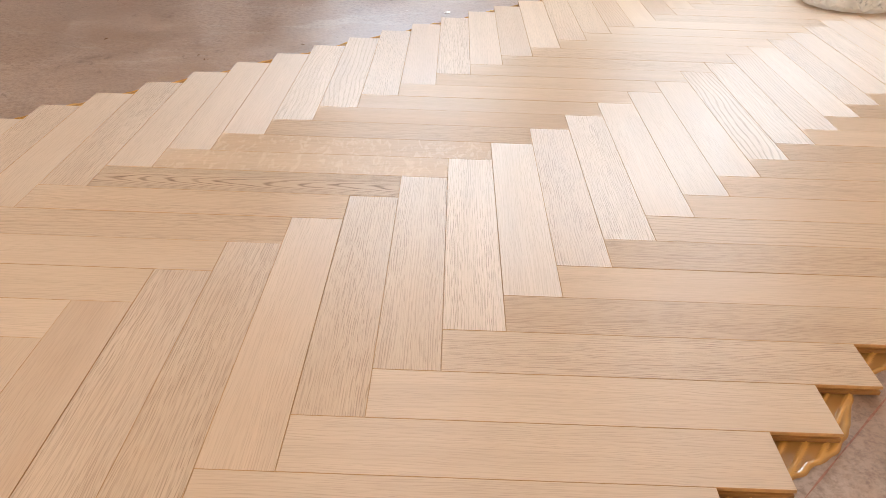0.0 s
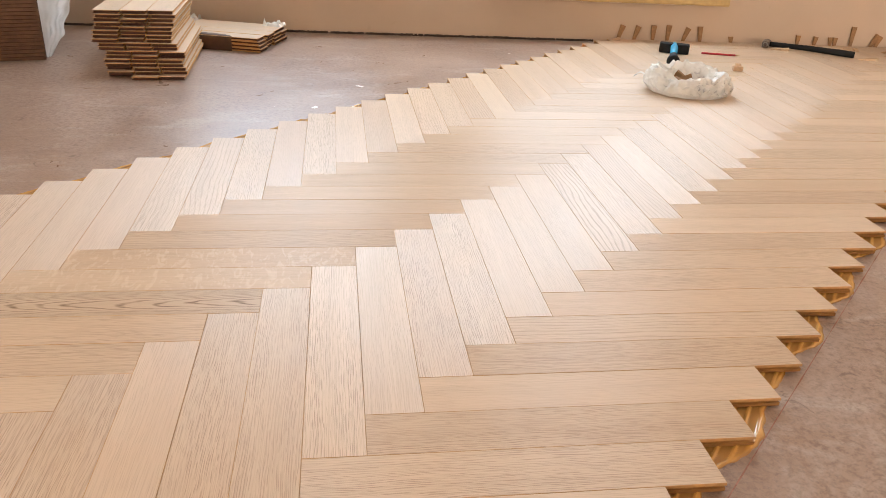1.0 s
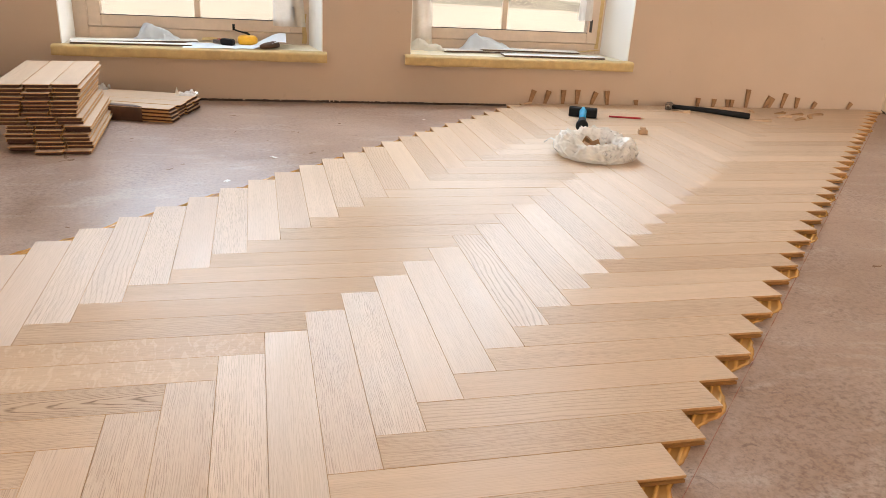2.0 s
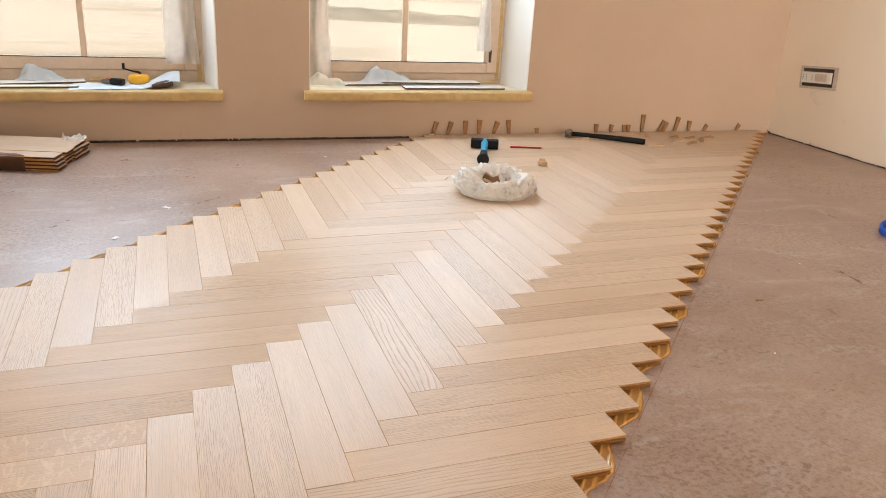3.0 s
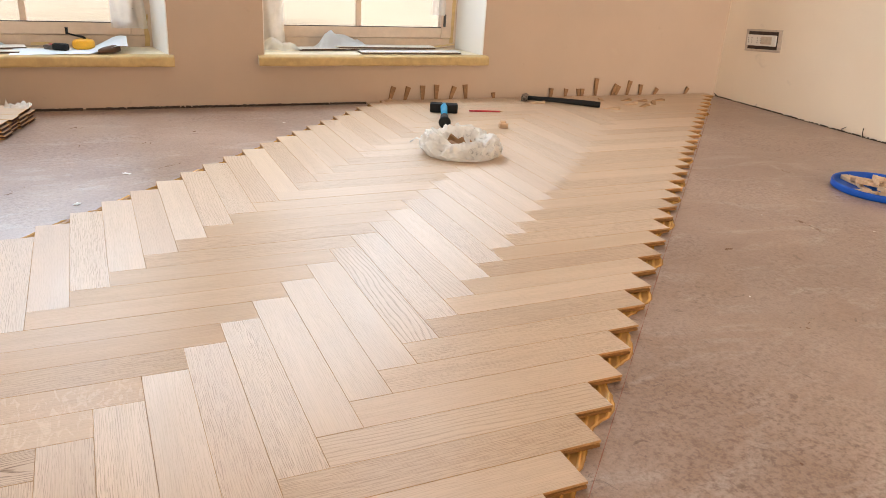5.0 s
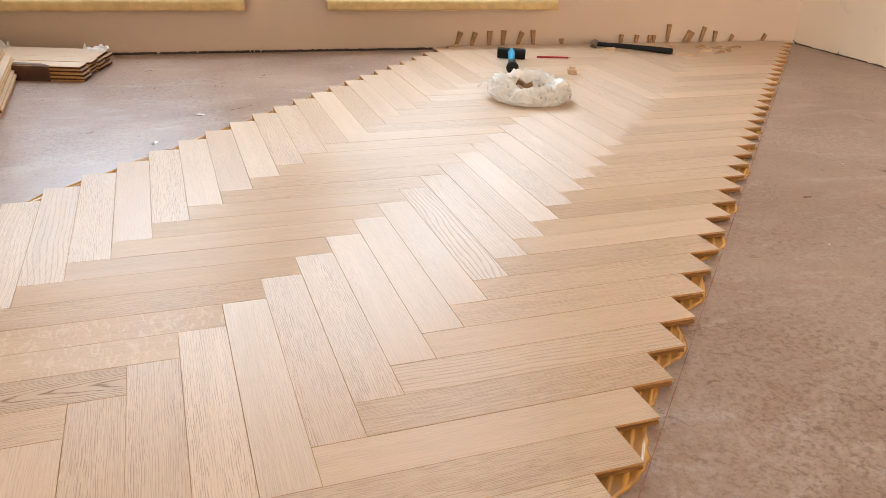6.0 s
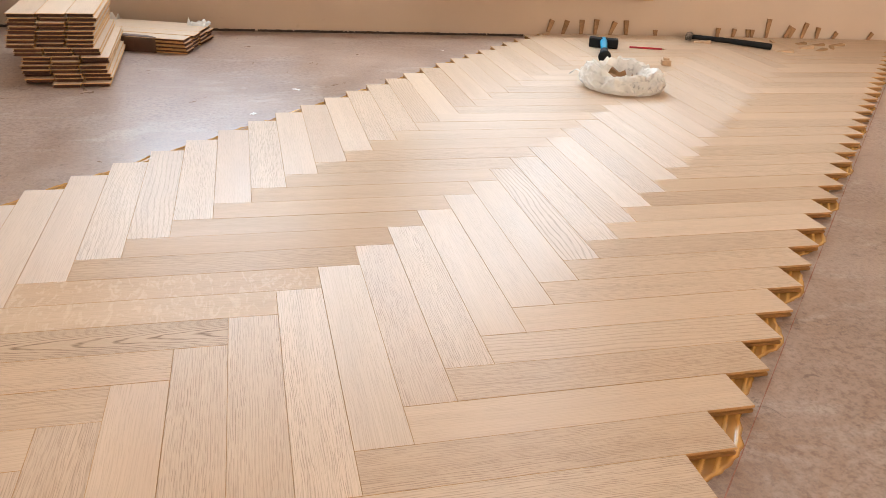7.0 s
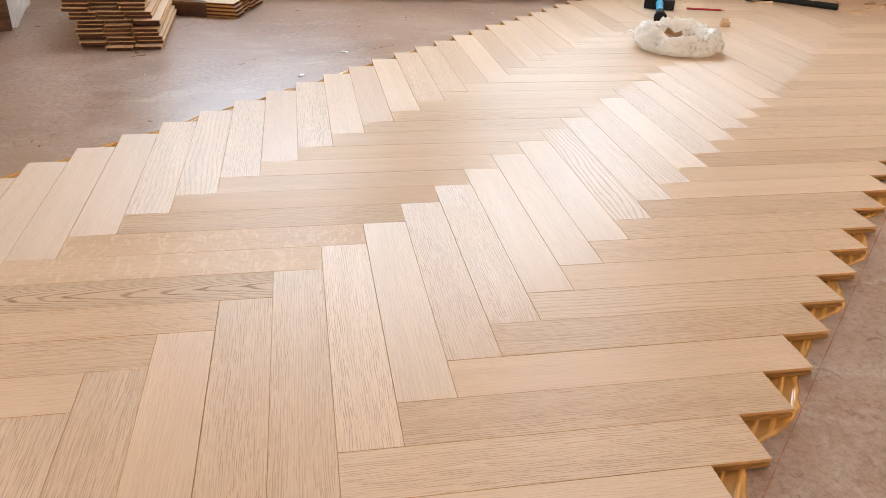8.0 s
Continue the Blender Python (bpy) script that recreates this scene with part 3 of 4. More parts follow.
def bank(name, x0, x1, y0, y1, high, seed, mt, label, near=0.0, far=0.0):
    """A low uneven bank on the yard; near and far slant its two long edges."""
    def f(u, v):
        dx = (u - 0.5) * (x1 - x0)
        a = y0 + near * dx
        b2 = max(a + 0.8, y1 + far * dx)
        y = a + (b2 - a) * v + 0.6 * rough_noise((u * 6, v, seed), 1.0)
        lift = math.sin(math.pi * min(1, max(0, v))) * math.sin(math.pi * u) ** 0.4
        return (x0 + (x1 - x0) * u, y, -0.353 + (high + 0.02) * lift * (0.8 + 0.5 * rough_noise((u * 9, v * 4, seed), 1.3)))
    solid(name, sheet(80, 16, f), mt, label, "bank", None, True)


bank("grass_bank", 2.2, 9.0, 14.8, 18.5, 0.12, 3.0, GRASS, "low bank of dull winter grass across the yard", -0.30, -1.05)
bank("grass_bank", 0.3, 1.7, 20.8, 22.8, 0.10, 8.0, GRASS_GREEN, "small patch of greener grass across the yard")


def pale_fence(x0, x1, y, wide):
    fe = thing("fence", pose(0, y, -0.35), "long pale board fence on the far side of the yard", "fence")
    n = int((x1 - x0) / wide)
    rng = random.Random(7)
    for k in range(n):
        x = x0 + k * wide
        bm = bmesh.new()
        for j in range(10):      # boards of one bay, side by side
            w = (wide - 0.12) / 10
            box(bm, x + 0.12 + j * w, x + 0.12 + j * w + w - 0.012, -0.02, 0.0 + rng.uniform(-0.004, 0.004), 0.06, 1.6 + rng.uniform(-0.015, 0.015))
        part("panel", bm, FENCE, fe)
        bm = bmesh.new()
        box(bm, x, x + 0.10, -0.05, 0.05, -0.02, 1.72, bevel=0.01)
        part("post", bm, FENCE, fe, "square fence post")


pale_fence(-12.0, 20.0, 29.5, 2.5)

bm = bmesh.new()
for k in range(14):
    box(bm, -14.2 + k * 1.0, -13.26 + k * 1.0, 19.6, 19.72, -0.37, -0.30 + 0.02 * (k % 3))
solid("low_wall", bm, GARDENWALL, "long low pale brick garden wall across the yard", "garden wall")

# ---------------------------------------------------------------- parquet
parquet = thing("parquet_floor", pose(0, 0, 0), "half-laid pale oak herringbone parquet with zigzag edges", "parquet", kind="structure")


def plank_mesh(name, poly, mat, loose=False):
    """A plank from its outline (counter-clockwise, metres): oak top layer with eased edges, recessed groove, backing."""
    bm = bmesh.new()
    c = Vector((sum(p[0] for p in poly) / len(poly), sum(p[1] for p in poly) / len(poly)))

    def inset(d):
        out = []
        n = len(poly)
        for i in range(n):
            p0, p, p1 = Vector(poly[i - 1]), Vector(poly[i]), Vector(poly[(i + 1) % n])
            a, b2 = (p - p0).normalized(), (p1 - p).normalized()
            na, nb = Vector((-a.y, a.x)), Vector((-b2.y, b2.x))
            k = 1 + na.dot(nb)
            out.append(p + (na + nb) * (d / max(k, 0.2)))
        return out

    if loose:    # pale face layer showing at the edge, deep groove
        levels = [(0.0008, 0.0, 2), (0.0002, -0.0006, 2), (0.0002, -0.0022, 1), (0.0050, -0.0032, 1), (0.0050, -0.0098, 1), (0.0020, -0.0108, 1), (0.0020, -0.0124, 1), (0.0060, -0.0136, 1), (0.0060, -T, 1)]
    else:
        levels = [(0.0006, 0.0, 2), (0.0002, -0.0004, 2), (0.0002, -0.0050, 1), (0.0032, -0.0054, 1), (0.0032, -0.0092, 1), (0.0006, -0.0096, 1), (0.0008, -T, 1)]
    rings = [[bm.verts.new((p.x, p.y, z)) for p in inset(d)] for d, z, _ in levels]
    bm.faces.new(rings[0])
    n = len(poly)
    for k in range(len(rings) - 1):
        for i in range(n):
            f = bm.faces.new((rings[k][i], rings[k + 1][i], rings[k + 1][(i + 1) % n], rings[k][(i + 1) % n]))
            # loose long sides take the pale edge colour, as if lit by the window
            f.material_index = 2 if loose and i % 2 == 0 and k != 3 else levels[k][2]
    uv = bm.loops.layers.uv.new("grain")
    for f in bm.faces:
        for l in f.loops:
            l[uv].uv = (l.vert.co.y, l.vert.co.x)
    bmesh.ops.recalc_face_normals(bm, faces=bm.faces[:])
    me = bpy.data.meshes.new(name)
    bm.to_mesh(me)
    bm.free()
    me.materials.append(mat)
    me.materials.append(PLY_SHADED if loose else PLY)
    me.materials.append(EDGE_LIT if loose else FACE_EDGE)
    return me


FULL = [(0, 0), (L, 0), (L, W), (0, W)]
KINDS = {"pale": OAK, "fine": OAK_FINE, "streak": OAK_STREAK, "flame": OAK_FLAME, "tongue": OAK_TONGUE, "fleck": OAK_FLECK, "soft": OAK_SOFT}
SHARED = {k: plank_mesh("plank", FULL, m) for k, m in KINDS.items()}
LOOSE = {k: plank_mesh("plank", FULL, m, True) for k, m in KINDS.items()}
# planks whose figure stands out; the rest are drawn by lot
FIGURE = {("V", 0, 6): "flame", ("H", 0, -2): "tongue", ("V", 1, 2): "soft", ("V", 1, 3): "fine", ("V", 0, 1): "fine", ("V", 0, 2): "fine",
          ("V", 0, 0): "pale", ("V", 0, 3): "pale", ("V", 0, 4): "pale", ("V", 0, 5): "pale", ("V", 0, 7): "streak", ("V", 0, -1): "fine", ("V", 0, -2): "fine",
          ("V", 0, -3): "fine", ("V", 0, -4): "pale", ("V", 0, -5): "streak", ("V", 0, -6): "streak", ("H", -1, 2): "streak", ("H", -1, 1): "pale",
          ("H", -1, 0): "fine", ("H", -1, -1): "fine", ("V", 1, 4): "pale", ("V", 1, 5): "fine", ("V", 1, 1): "streak", ("H", 0, 0): "fleck", ("H", 0, -1): "fleck", ("V", 1, 11): "soft", ("H", -1, 3): "soft", ("V", 0, 8): "soft", ("V", 1, 0): "pale", ("V", 1, -1): "pale"}


def wall_line(x):
    return 3.16 - 0.03 * x - 0.018


def clip(poly, keep):
    """Cut an outline by keep(p) >= 0."""
    out = []
    for i, p in enumerate(poly):
        q = poly[(i + 1) % len(poly)]
        a, b2 = keep(p), keep(q)
        if a >= 0:
            out.append(p)
        if (a >= 0) != (b2 >= 0):
            t = a / (a - b2)
            out.append((p[0] + (q[0] - p[0]) * t, p[1] + (q[1] - p[1]) * t))
    return out


plank_rng = random.Random(11)


def lay(kind, col, k):
    ox, oy = k * W - col * L, k * W + col * L      # the column's own corner
    if kind == "V":
        x0, y0, m = ox, oy, pose(ox + W, oy, 0, 0, 0, 90)
    else:
        x0, y0, m = ox - L, oy + L - W, pose(ox - L, oy + L - W, 0)
    w, h = (W, L) if kind == "V" else (L, W)
    if y0 > 3.06 or x0 > XE - 0.03 or y0 + h < -2.4:
        return
    figure = FIGURE.get((kind, col, k)) or plank_rng.choice(["pale", "pale", "pale", "fine", "streak"])
    corners = [(x0, y0), (x0 + w, y0), (x0 + w, y0 + h), (x0, y0 + h)]
    jit = pose(plank_rng.uniform(-0.00015, 0.00015), plank_rng.uniform(-0.00015, 0.00015), plank_rng.uniform(-0.0002, 0.0002), 0, 0, plank_rng.uniform(-0.015, 0.015))
    if all(y <= wall_line(x) and x <= XE - 0.02 for x, y in corners):
        me = SHARED[figure]
    else:
        cut = clip(corners, lambda p: wall_line(p[0]) - p[1])
        cut = clip(cut, lambda p: XE - 0.02 - p[0]) if len(cut) > 2 else cut
        if len(cut) < 3:
            return
        inv = m.inverted()
        local = [(inv @ Vector((x, y, 0))).to_2d() for x, y in cut]
        me = plank_mesh("plank", [tuple(p) for p in local], KINDS[figure])
    ob = new("plank", me)
    ob.parent = parquet
    ob.matrix_basis = m @ jit


for k in range(-22, 36):
    lay("V", 1, k)
    lay("H", 0, k)
    lay("V", 0, k)
    lay("H", -1, k)

# trowelled adhesive along both zigzag edges
def adhesive(s0, s1, d0, reach, seed, label, wild=1.0):
    """A ribbed bed along the diagonal: s along it, d across it, out to a scalloped edge."""
    n_s, n_d = 1500, 56
    c = math.sqrt(0.5)
    bm = bmesh.new()
    rows = []
    sg = 1 if reach > 0 else -1
    for i in range(n_s + 1):
        s = s0 + (s1 - s0) * i / n_s
        # the comb was set down stroke by stroke: each leaves a lobe with a ragged end
        lobe = 0.5 + 0.5 * math.sin(s * 2 * math.pi / 0.31 + 2.4 * noise.noise(Vector((s * 2.2, seed, 0))))
        edge = abs(reach) + wild * (0.034 * (lobe - 0.55) + 0.020 * noise.noise(Vector((s * 8, seed, 2)))) + 0.0045 * noise.noise(Vector((s * 46, seed, 5)))
        swing = 0.012 * noise.noise(Vector((s * 3.5, seed, 9)))
        row = []
        for j in range(n_d + 1):
            v = j / n_d
            d = d0 + sg * edge * v
            q = (d + 0.13 * s + swing) / 0.021 + 0.20 * noise.noise(Vector((s * 6, d * 20, seed)))
            ridge = max(0.0, 1 - abs((q % 1.0) - 0.5) / 0.16) * (0.75 + 0.6 * noise.noise(Vector((s * 14, math.floor(q), seed))))
            rim = max(0.0, 1 - abs(v - 0.955) / 0.045) * (0.7 + 0.8 * noise.noise(Vector((s * 30, 3, seed))))
            smear = 0.5 + 0.5 * noise.noise(Vector((s * 24, d * 60, seed + 3)))
            z = SUB + 0.0005 + (0.0007 + 0.0006 * smear + 0.0050 * ridge) * min(1, (1 - v) * 9 + 0.15) + 0.0024 * max(0, rim)
            row.append(bm.verts.new(((s + d) * c, (s - d) * c, z)))
        rows.append(row)
    for a, b2 in zip(rows, rows[1:]):
        for j in range(n_d):
            bm.faces.new((a[j], a[j + 1], b2[j + 1], b2[j])).smooth = True
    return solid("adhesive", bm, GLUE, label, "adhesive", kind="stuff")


c2 = math.sqrt(0.5)
D_R = (L + W) * c2                      # diagonal offset of the tips on the bare side
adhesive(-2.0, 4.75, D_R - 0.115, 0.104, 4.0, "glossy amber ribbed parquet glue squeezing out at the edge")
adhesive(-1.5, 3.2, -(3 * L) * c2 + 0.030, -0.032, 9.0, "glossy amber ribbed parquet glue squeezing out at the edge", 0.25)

# snapped red chalk line on the screed
def chalk(u, v):
    s = -1.2 + 5.6 * u
    d = 0.678 * c2 + (v - 0.5) * max(0.0003, 0.0018 + 0.0022 * noise.noise(Vector((s * 20, 0, 0))) + 0.0014 * noise.noise(Vector((s * 3, 5, 0))))
    return ((s + d) * c2, (s - d) * c2, SUB + 0.0008)


solid("chalk_line", sheet(220, 1, chalk), CHALK, "faint snapped red chalk line on the screed", "chalk line", kind="stuff")

# ---------------------------------------------------------------- stacks of planks
def loose_plank(parent, m, figure, rng, name="plank"):
    ob = new(name, LOOSE[figure])
    ob.parent = parent
    ob.matrix_basis = m
    return ob


def plank_stack():
    rng = random.Random(5)
    st = thing("plank_stack", pose(-0.752, 2.09, SUB, 0, 0, 2.3), "stack of unlaid oak parquet planks, three abreast, leaning unevenly", "plank stack")
    layers = 17
    squeeze = 0.885
    for j in range(layers):
        z = (j + 1) * (T * squeeze + 0.0002)
        t = j / (layers - 1)
        off = 0.0 if j < 6 else -0.043 * min(1, (j - 5) / 4)
        if j == 0:
            off = -0.005
        yo = 0.0 if j < 1 else (0.03 + 0.10 * t)
        row = rng.uniform(-0.009, 0.009)
        for i in range(3):
            x = (i - 1.5) * (W * 1.075 + 0.001) + off + (rng.uniform(-0.003, 0.003) + row if j < layers - 1 else 0.0)
            y = yo + (rng.uniform(-0.014, 0.014) if j < layers - 1 else 0.006 * i) + (0.06 if (j == 0 and i == 0) else 0)
            loose_plank(st, pose(x + W * 1.075, y, z, 0, 0, 90 + rng.uniform(-0.3, 0.3)) @ Matrix.Diagonal((1, 1.075, squeeze, 1)), rng.choice(["pale", "pale", "streak"]), rng)
    return st


plank_stack()


def flat_stack():
    rng = random.Random(15)
    st = thing("plank_stack", pose(-0.372, 2.635, SUB, 0, 0, -16), "low pile of oak planks lying flat beside the wall, partly wrapped", "plank stack")
    for j in range(4):
        for i in range(4):
            loose_plank(st, pose(-L + rng.uniform(-0.008, 0.006), i * (W + 0.001) + rng.uniform(-0.003, 0.003), (j + 1) * (T + 0.0002), 0, 0, rng.uniform(-0.4, 0.4)), "pale", rng)
    # dark film hanging over the far half of the front
    def f(u, v):
        x = -L - 0.01 + u * 0.46
        k = v * 3
        zt = 4 * T + 0.003
        wob = 0.004 * rough_noise((u, v, 1), 6)
        if k < 2:
            return (x, -0.004 - abs(wob) - 0.004, zt * (k / 2) * 1.0 + 0.0005)
        return (x - (k - 2) * 0.05, (k - 2) * 0.05 * (0.7 + 0.5 * rough_noise((u, 0, 0), 7)), zt + abs(wob))
    part("wrapping", sheet(24, 9, f), DARKCARD, st, "dark brown wrapping film", True)

    for x0, y0, w in ((-0.10, 0.30, 0.10), (-0.50, 0.31, 0.07)):
        def g(u, v):
            return (x0 + w * u + 0.008 * rough_noise((u, v, x0), 5), y0 + 0.06 * v, 4 * T + 0.002 + 0.05 * max(0, rough_noise((u * 2, v * 2, 4 + x0), 2.2) + 0.2) * math.sin(math.pi * v))
        part("wrapping", sheet(14, 8, g), WRAP, st, "scrap of clear wrapping film", True)


flat_stack()


def wrapped_bundle():
    rng = random.Random(25)
    b = thing("wrapped_bundle", pose(-1.205, 2.408, SUB, 0, 0, 17), "tall bundle of dark-edged planks in torn clear plastic film", "plank bundle")
    for j in range(18):
        z = (j + 1) * 0.0148
        bm = bmesh.new()
        box(bm, -0.62, -0.0015 * rng.random(), 0.002 * rng.random(), 0.56, z - 0.0140, z, bevel=0.0022)
        part("plank", bm, BUNDLE, b)

    def f(u, v):
        # hangs down the side, then flares out into a stiff torn flap
        flare = max(0, v - 0.45) / 0.55
        x = 0.006 + 0.03 * abs(rough_noise((u * 3, v * 4, 3), 2.0)) * min(1, v * 4) + 0.19 * max(0, v - 0.12) ** 0.9 * (0.85 + 0.5 * rough_noise((u * 2, v, 6), 1.7))
        z = 0.004 + 0.31 * min(1, v * 1.25) - 0.05 * flare ** 3 + 0.012 * rough_noise((u * 4, v * 3, 2), 3)
        return (x, 0.012 + u * 0.54 + 0.015 * rough_noise((u * 3, v * 5, 9), 2), max(0.003, z))
    part("plastic_wrap", sheet(44, 36, f), WRAP, b, "torn clear plastic film", True)

    def g(u, v):
        x = -0.60 + 0.70 * u
        y = -0.006 + v * 0.55
        return (x, y, 18 * 0.0148 + 0.006 + 0.035 * abs(rough_noise((u * 4, v * 4, 12), 2.0)) - 0.05 * max(0, u - 0.88) * 6)
    part("plastic_wrap", sheet(36, 26, g), WRAP, b, "torn clear plastic film", True)

    # a stiff torn corner of the film standing off the front edge
    def k(u, v):
        w = 0.02 + 0.17 * v ** 0.8
        return (0.002 + u * w * (0.9 + 0.25 * rough_noise((v * 3, 1, 0), 2.0)), -0.006 - 0.05 * u * v + 0.022 * rough_noise((u * 2.5, v * 3, 14), 2.2) * u, 0.015 + 0.34 * v + 0.02 * rough_noise((u * 3, v * 2, 5), 2) * u)
    part("plastic_wrap", sheet(24, 36, k), WRAP, b, "torn clear plastic film", True)


wrapped_bundle()

# ---------------------------------------------------------------- carrier bag with wedges in it
def carrier_bag():
    bg = thing("carrier_bag", pose(1.357, 1.972, 0, 0, 0, -22), "crumpled white plastic carrier bag, rolled open, full of wedges", "bag")
    nu, nv = 260, 96
    prof = [(0.02, 0.004), (0.6, 0.002), (0.93, 0.004), (1.04, 0.020), (1.00, 0.050), (0.88, 0.080), (0.74, 0.094), (0.62, 0.088), (0.55, 0.062), (0.50, 0.032), (0.30, 0.020), (0.02, 0.018)]

    def facet(p):
        d = noise.voronoi(p)[0]
        return min(1.0, (d[1] - d[0]) * 1.7)

    def f(u, v):
        k = v * (len(prof) - 1)
        i = min(int(k), len(prof) - 2)
        t = k - i
        t = t * t * (3 - 2 * t)
        r = prof[i][0] * (1 - t) + prof[i + 1][0] * t
        z = prof[i][1] * (1 - t) + prof[i + 1][1] * t
        a = 2 * math.pi * u
        cx, cy = math.cos(a), math.sin(a)
        p = Vector((cx * r * 2.0, cy * r * 2.0, z * 22))
        bent = p + 0.45 * Vector((noise.noise(p * 1.1), noise.noise(p * 1.1 + Vector((7, 0, 0))), noise.noise(p * 1.1 + Vector((0, 7, 0)))))
        big = noise.noise(p * 0.9 + Vector((3, 1, 0)))
        # crumpled film: hollow facets between sharp creases, at two sizes, and gathers over the rim
        crease = (0.55 - facet(bent * 1.05)) + 0.28 * (0.5 - facet(bent * 2.6 + Vector((4, 2, 1))))
        fold = noise.noise(Vector((cx * 5.2, cy * 5.2, v * 1.6)))
        live = min(1, z / 0.02)
        rr = r * (1 + 0.09 * big * live) + (0.095 * crease + 0.045 * fold) * live * (1 if r > 0.4 else 0.25)
        back = 1 + 0.16 * cy - 0.10 * cx       # the rim stands higher at the back
        zz = z * (1 + 0.20 * big) * back + (0.021 * crease + 0.008 * fold) * live
        lift = 0.014 * min(1.0, z / 0.05)      # the mouth leans back
        return (0.160 * rr * cx, 0.134 * rr * cy + lift, max(0.0015, zz * 0.88))
    bm = sheet(nu, nv, f)
    bmesh.ops.remove_doubles(bm, verts=bm.verts[:], dist=0.0002)
    part("bag_skin", bm, BAG, bg, "", True)
    # one lug of the handle sticking out
    lug = sheet(10, 6, lambda u, v: (-0.165 - 0.05 * u, 0.03 + (v - 0.5) * 0.03 * (1 - 0.6 * u), 0.045 + 0.012 * math.sin(u * 4) + 0.006 * rough_noise((u, v, 0), 6)))
    part("handle", lug, BAG, bg, "", True)
    return bg


carrier_bag()


def wedge_mesh(ln, wd, th):
    bm = bmesh.new()
    a, c = wd * 0.36, wd * 0.58      # narrower at the thin end
    v = [bm.verts.new(p) for p in ((0, -a, 0), (0, a, 0), (0, a, 0.003), (0, -a, 0.003), (ln, -c, 0), (ln, c, 0), (ln, c, th), (ln, -c, th))]
    for f in ((0, 1, 2, 3), (4, 7, 6, 5), (0, 4, 5, 1), (3, 2, 6, 7), (0, 3, 7, 4), (1, 5, 6, 2)):
        bm.faces.new([v[i] for i in f])
    bmesh.ops.bevel(bm, geom=bm.edges[:], offset=0.0007, segments=1, affect="EDGES")
    return bm


WEDGES = {k: mesh_of("wedge", wedge_mesh(*d), mt) for k, d, mt in (("long", (0.098, 0.024, 0.014), WEDGE), ("short", (0.058, 0.022, 0.012), WEDGE), ("pale", (0.09, 0.026, 0.015), OFFCUT), ("stub", (0.042, 0.02, 0.011), OFFCUT), ("slat", (0.125, 0.026, 0.013), OFFCUT), ("chip", (0.062, 0.024, 0.012), CHIP), ("flatchip", (0.085, 0.026, 0.010), CHIP), ("fat", (0.108, 0.028, 0.018), OFFCUT))}


def wedge(kind, m, label, group):
    ob = new("wedge", WEDGES[kind])
    ob.matrix_basis = m
    return tagged(ob, label, "wedge", group)


for x, y, z, rx, ry, rz in ((-0.075, 0.030, 0.018, 70, -22, 8), (0.035, 0.040, 0.016, 80, -26, 165), (0.0, -0.01, 0.026, 10, -10, 10), (0.03, -0.02, 0.024, 0, -10, 150), (0.045, 0.03, 0.026, 12, -14, 80)):
    base = pose(1.357, 1.972, 0, 0, 0, -22)
    wedge("long", base @ pose(x, y, z, rx, ry, rz), "brown wooden wedge inside the carrier bag", "wedges in the bag")

# wedges driven between the parquet and the wall: foot x, top shift, height
for x, dx, hgt in ((1.452, 0.018, 0.082), (1.540, 0.016, 0.080), (1.647, 0.004, 0.082), (1.727, 0.008, 0.086), (1.812, 0.022, 0.080), (1.912, -0.003, 0.084), (2.088, 0.0, 0.037),
                   (2.468, 0.006, 0.055), (2.566, 0.010, 0.052), (2.660, 0.002, 0.050), (2.686, 0.004, 0.050), (2.780, 0.008, 0.110), (2.895, 0.035, 0.082), (2.925, 0.02, 0.070), (3.010, 0.016, 0.096),
                   (3.110, 0.008, 0.070), (3.215, 0.022, 0.052), (3.455, 0.025, 0.054)):
    x, dx, hgt = x + 0.005, dx + (0.008 if dx > 0.012 else -0.002), hgt - 0.006
    long = hgt > 0.06
    ln = 0.098 if long else 0.058
    tilt = math.degrees(math.atan2(dx, hgt))
    # stands on its thin end in the gap, its broad end up, leaning a little back
    yw = 3.16 - 0.03 * x
    m = pose(x, yw - 0.019, -0.008, 0, 0, -1.7) @ pose(0, 0, 0, -5, tilt, 0) @ Matrix(((0, 1, 0, 0), (0, 0, 1, 0), (1, 0, 0, 0), (0, 0, 0, 1))) @ Matrix.Diagonal(((hgt + 0.008) / ln, 1.0, 1.0, 1))
    wedge("long" if long else "short", m, "brown wooden wedge standing between parquet and wall", "wedges along the wall")

# scattered offcuts near the wall
for n, (x, y, rz, k) in enumerate(((2.736, 2.91, 80, "stub"), (2.861, 2.887, 5, "chip"), (2.80, 2.775, 10, "pale"), (2.866, 2.715, 25, "flatchip"), (2.955, 2.867, -10, "chip"), (3.07, 2.863, 5, "flatchip"), (2.235, 2.915, -20, "pale"), (2.60, 2.705, -20, "pale"), (3.0, 2.76, 60, "chip"), (1.42, 3.07, 15, "stub"))):
    wedge(k, pose(x, y, 0.0005, 0, 0, rz), "small pale wood offcut lying on the parquet", "offcuts on the parquet")
bm = bmesh.new()
box(bm, 0, 0.042, -0.016, 0.016, 0, 0.022, bevel=0.0015)
box(bm, 0.008, 0.034, -0.004, 0.018, 0.021, 0.032, bevel=0.0015)
solid("wood_block", bm, OFFCUT, "small pale wooden block lying on the parquet", "wood block", pose(1.765, 2.395, 0.0005, 0, 0, -15))

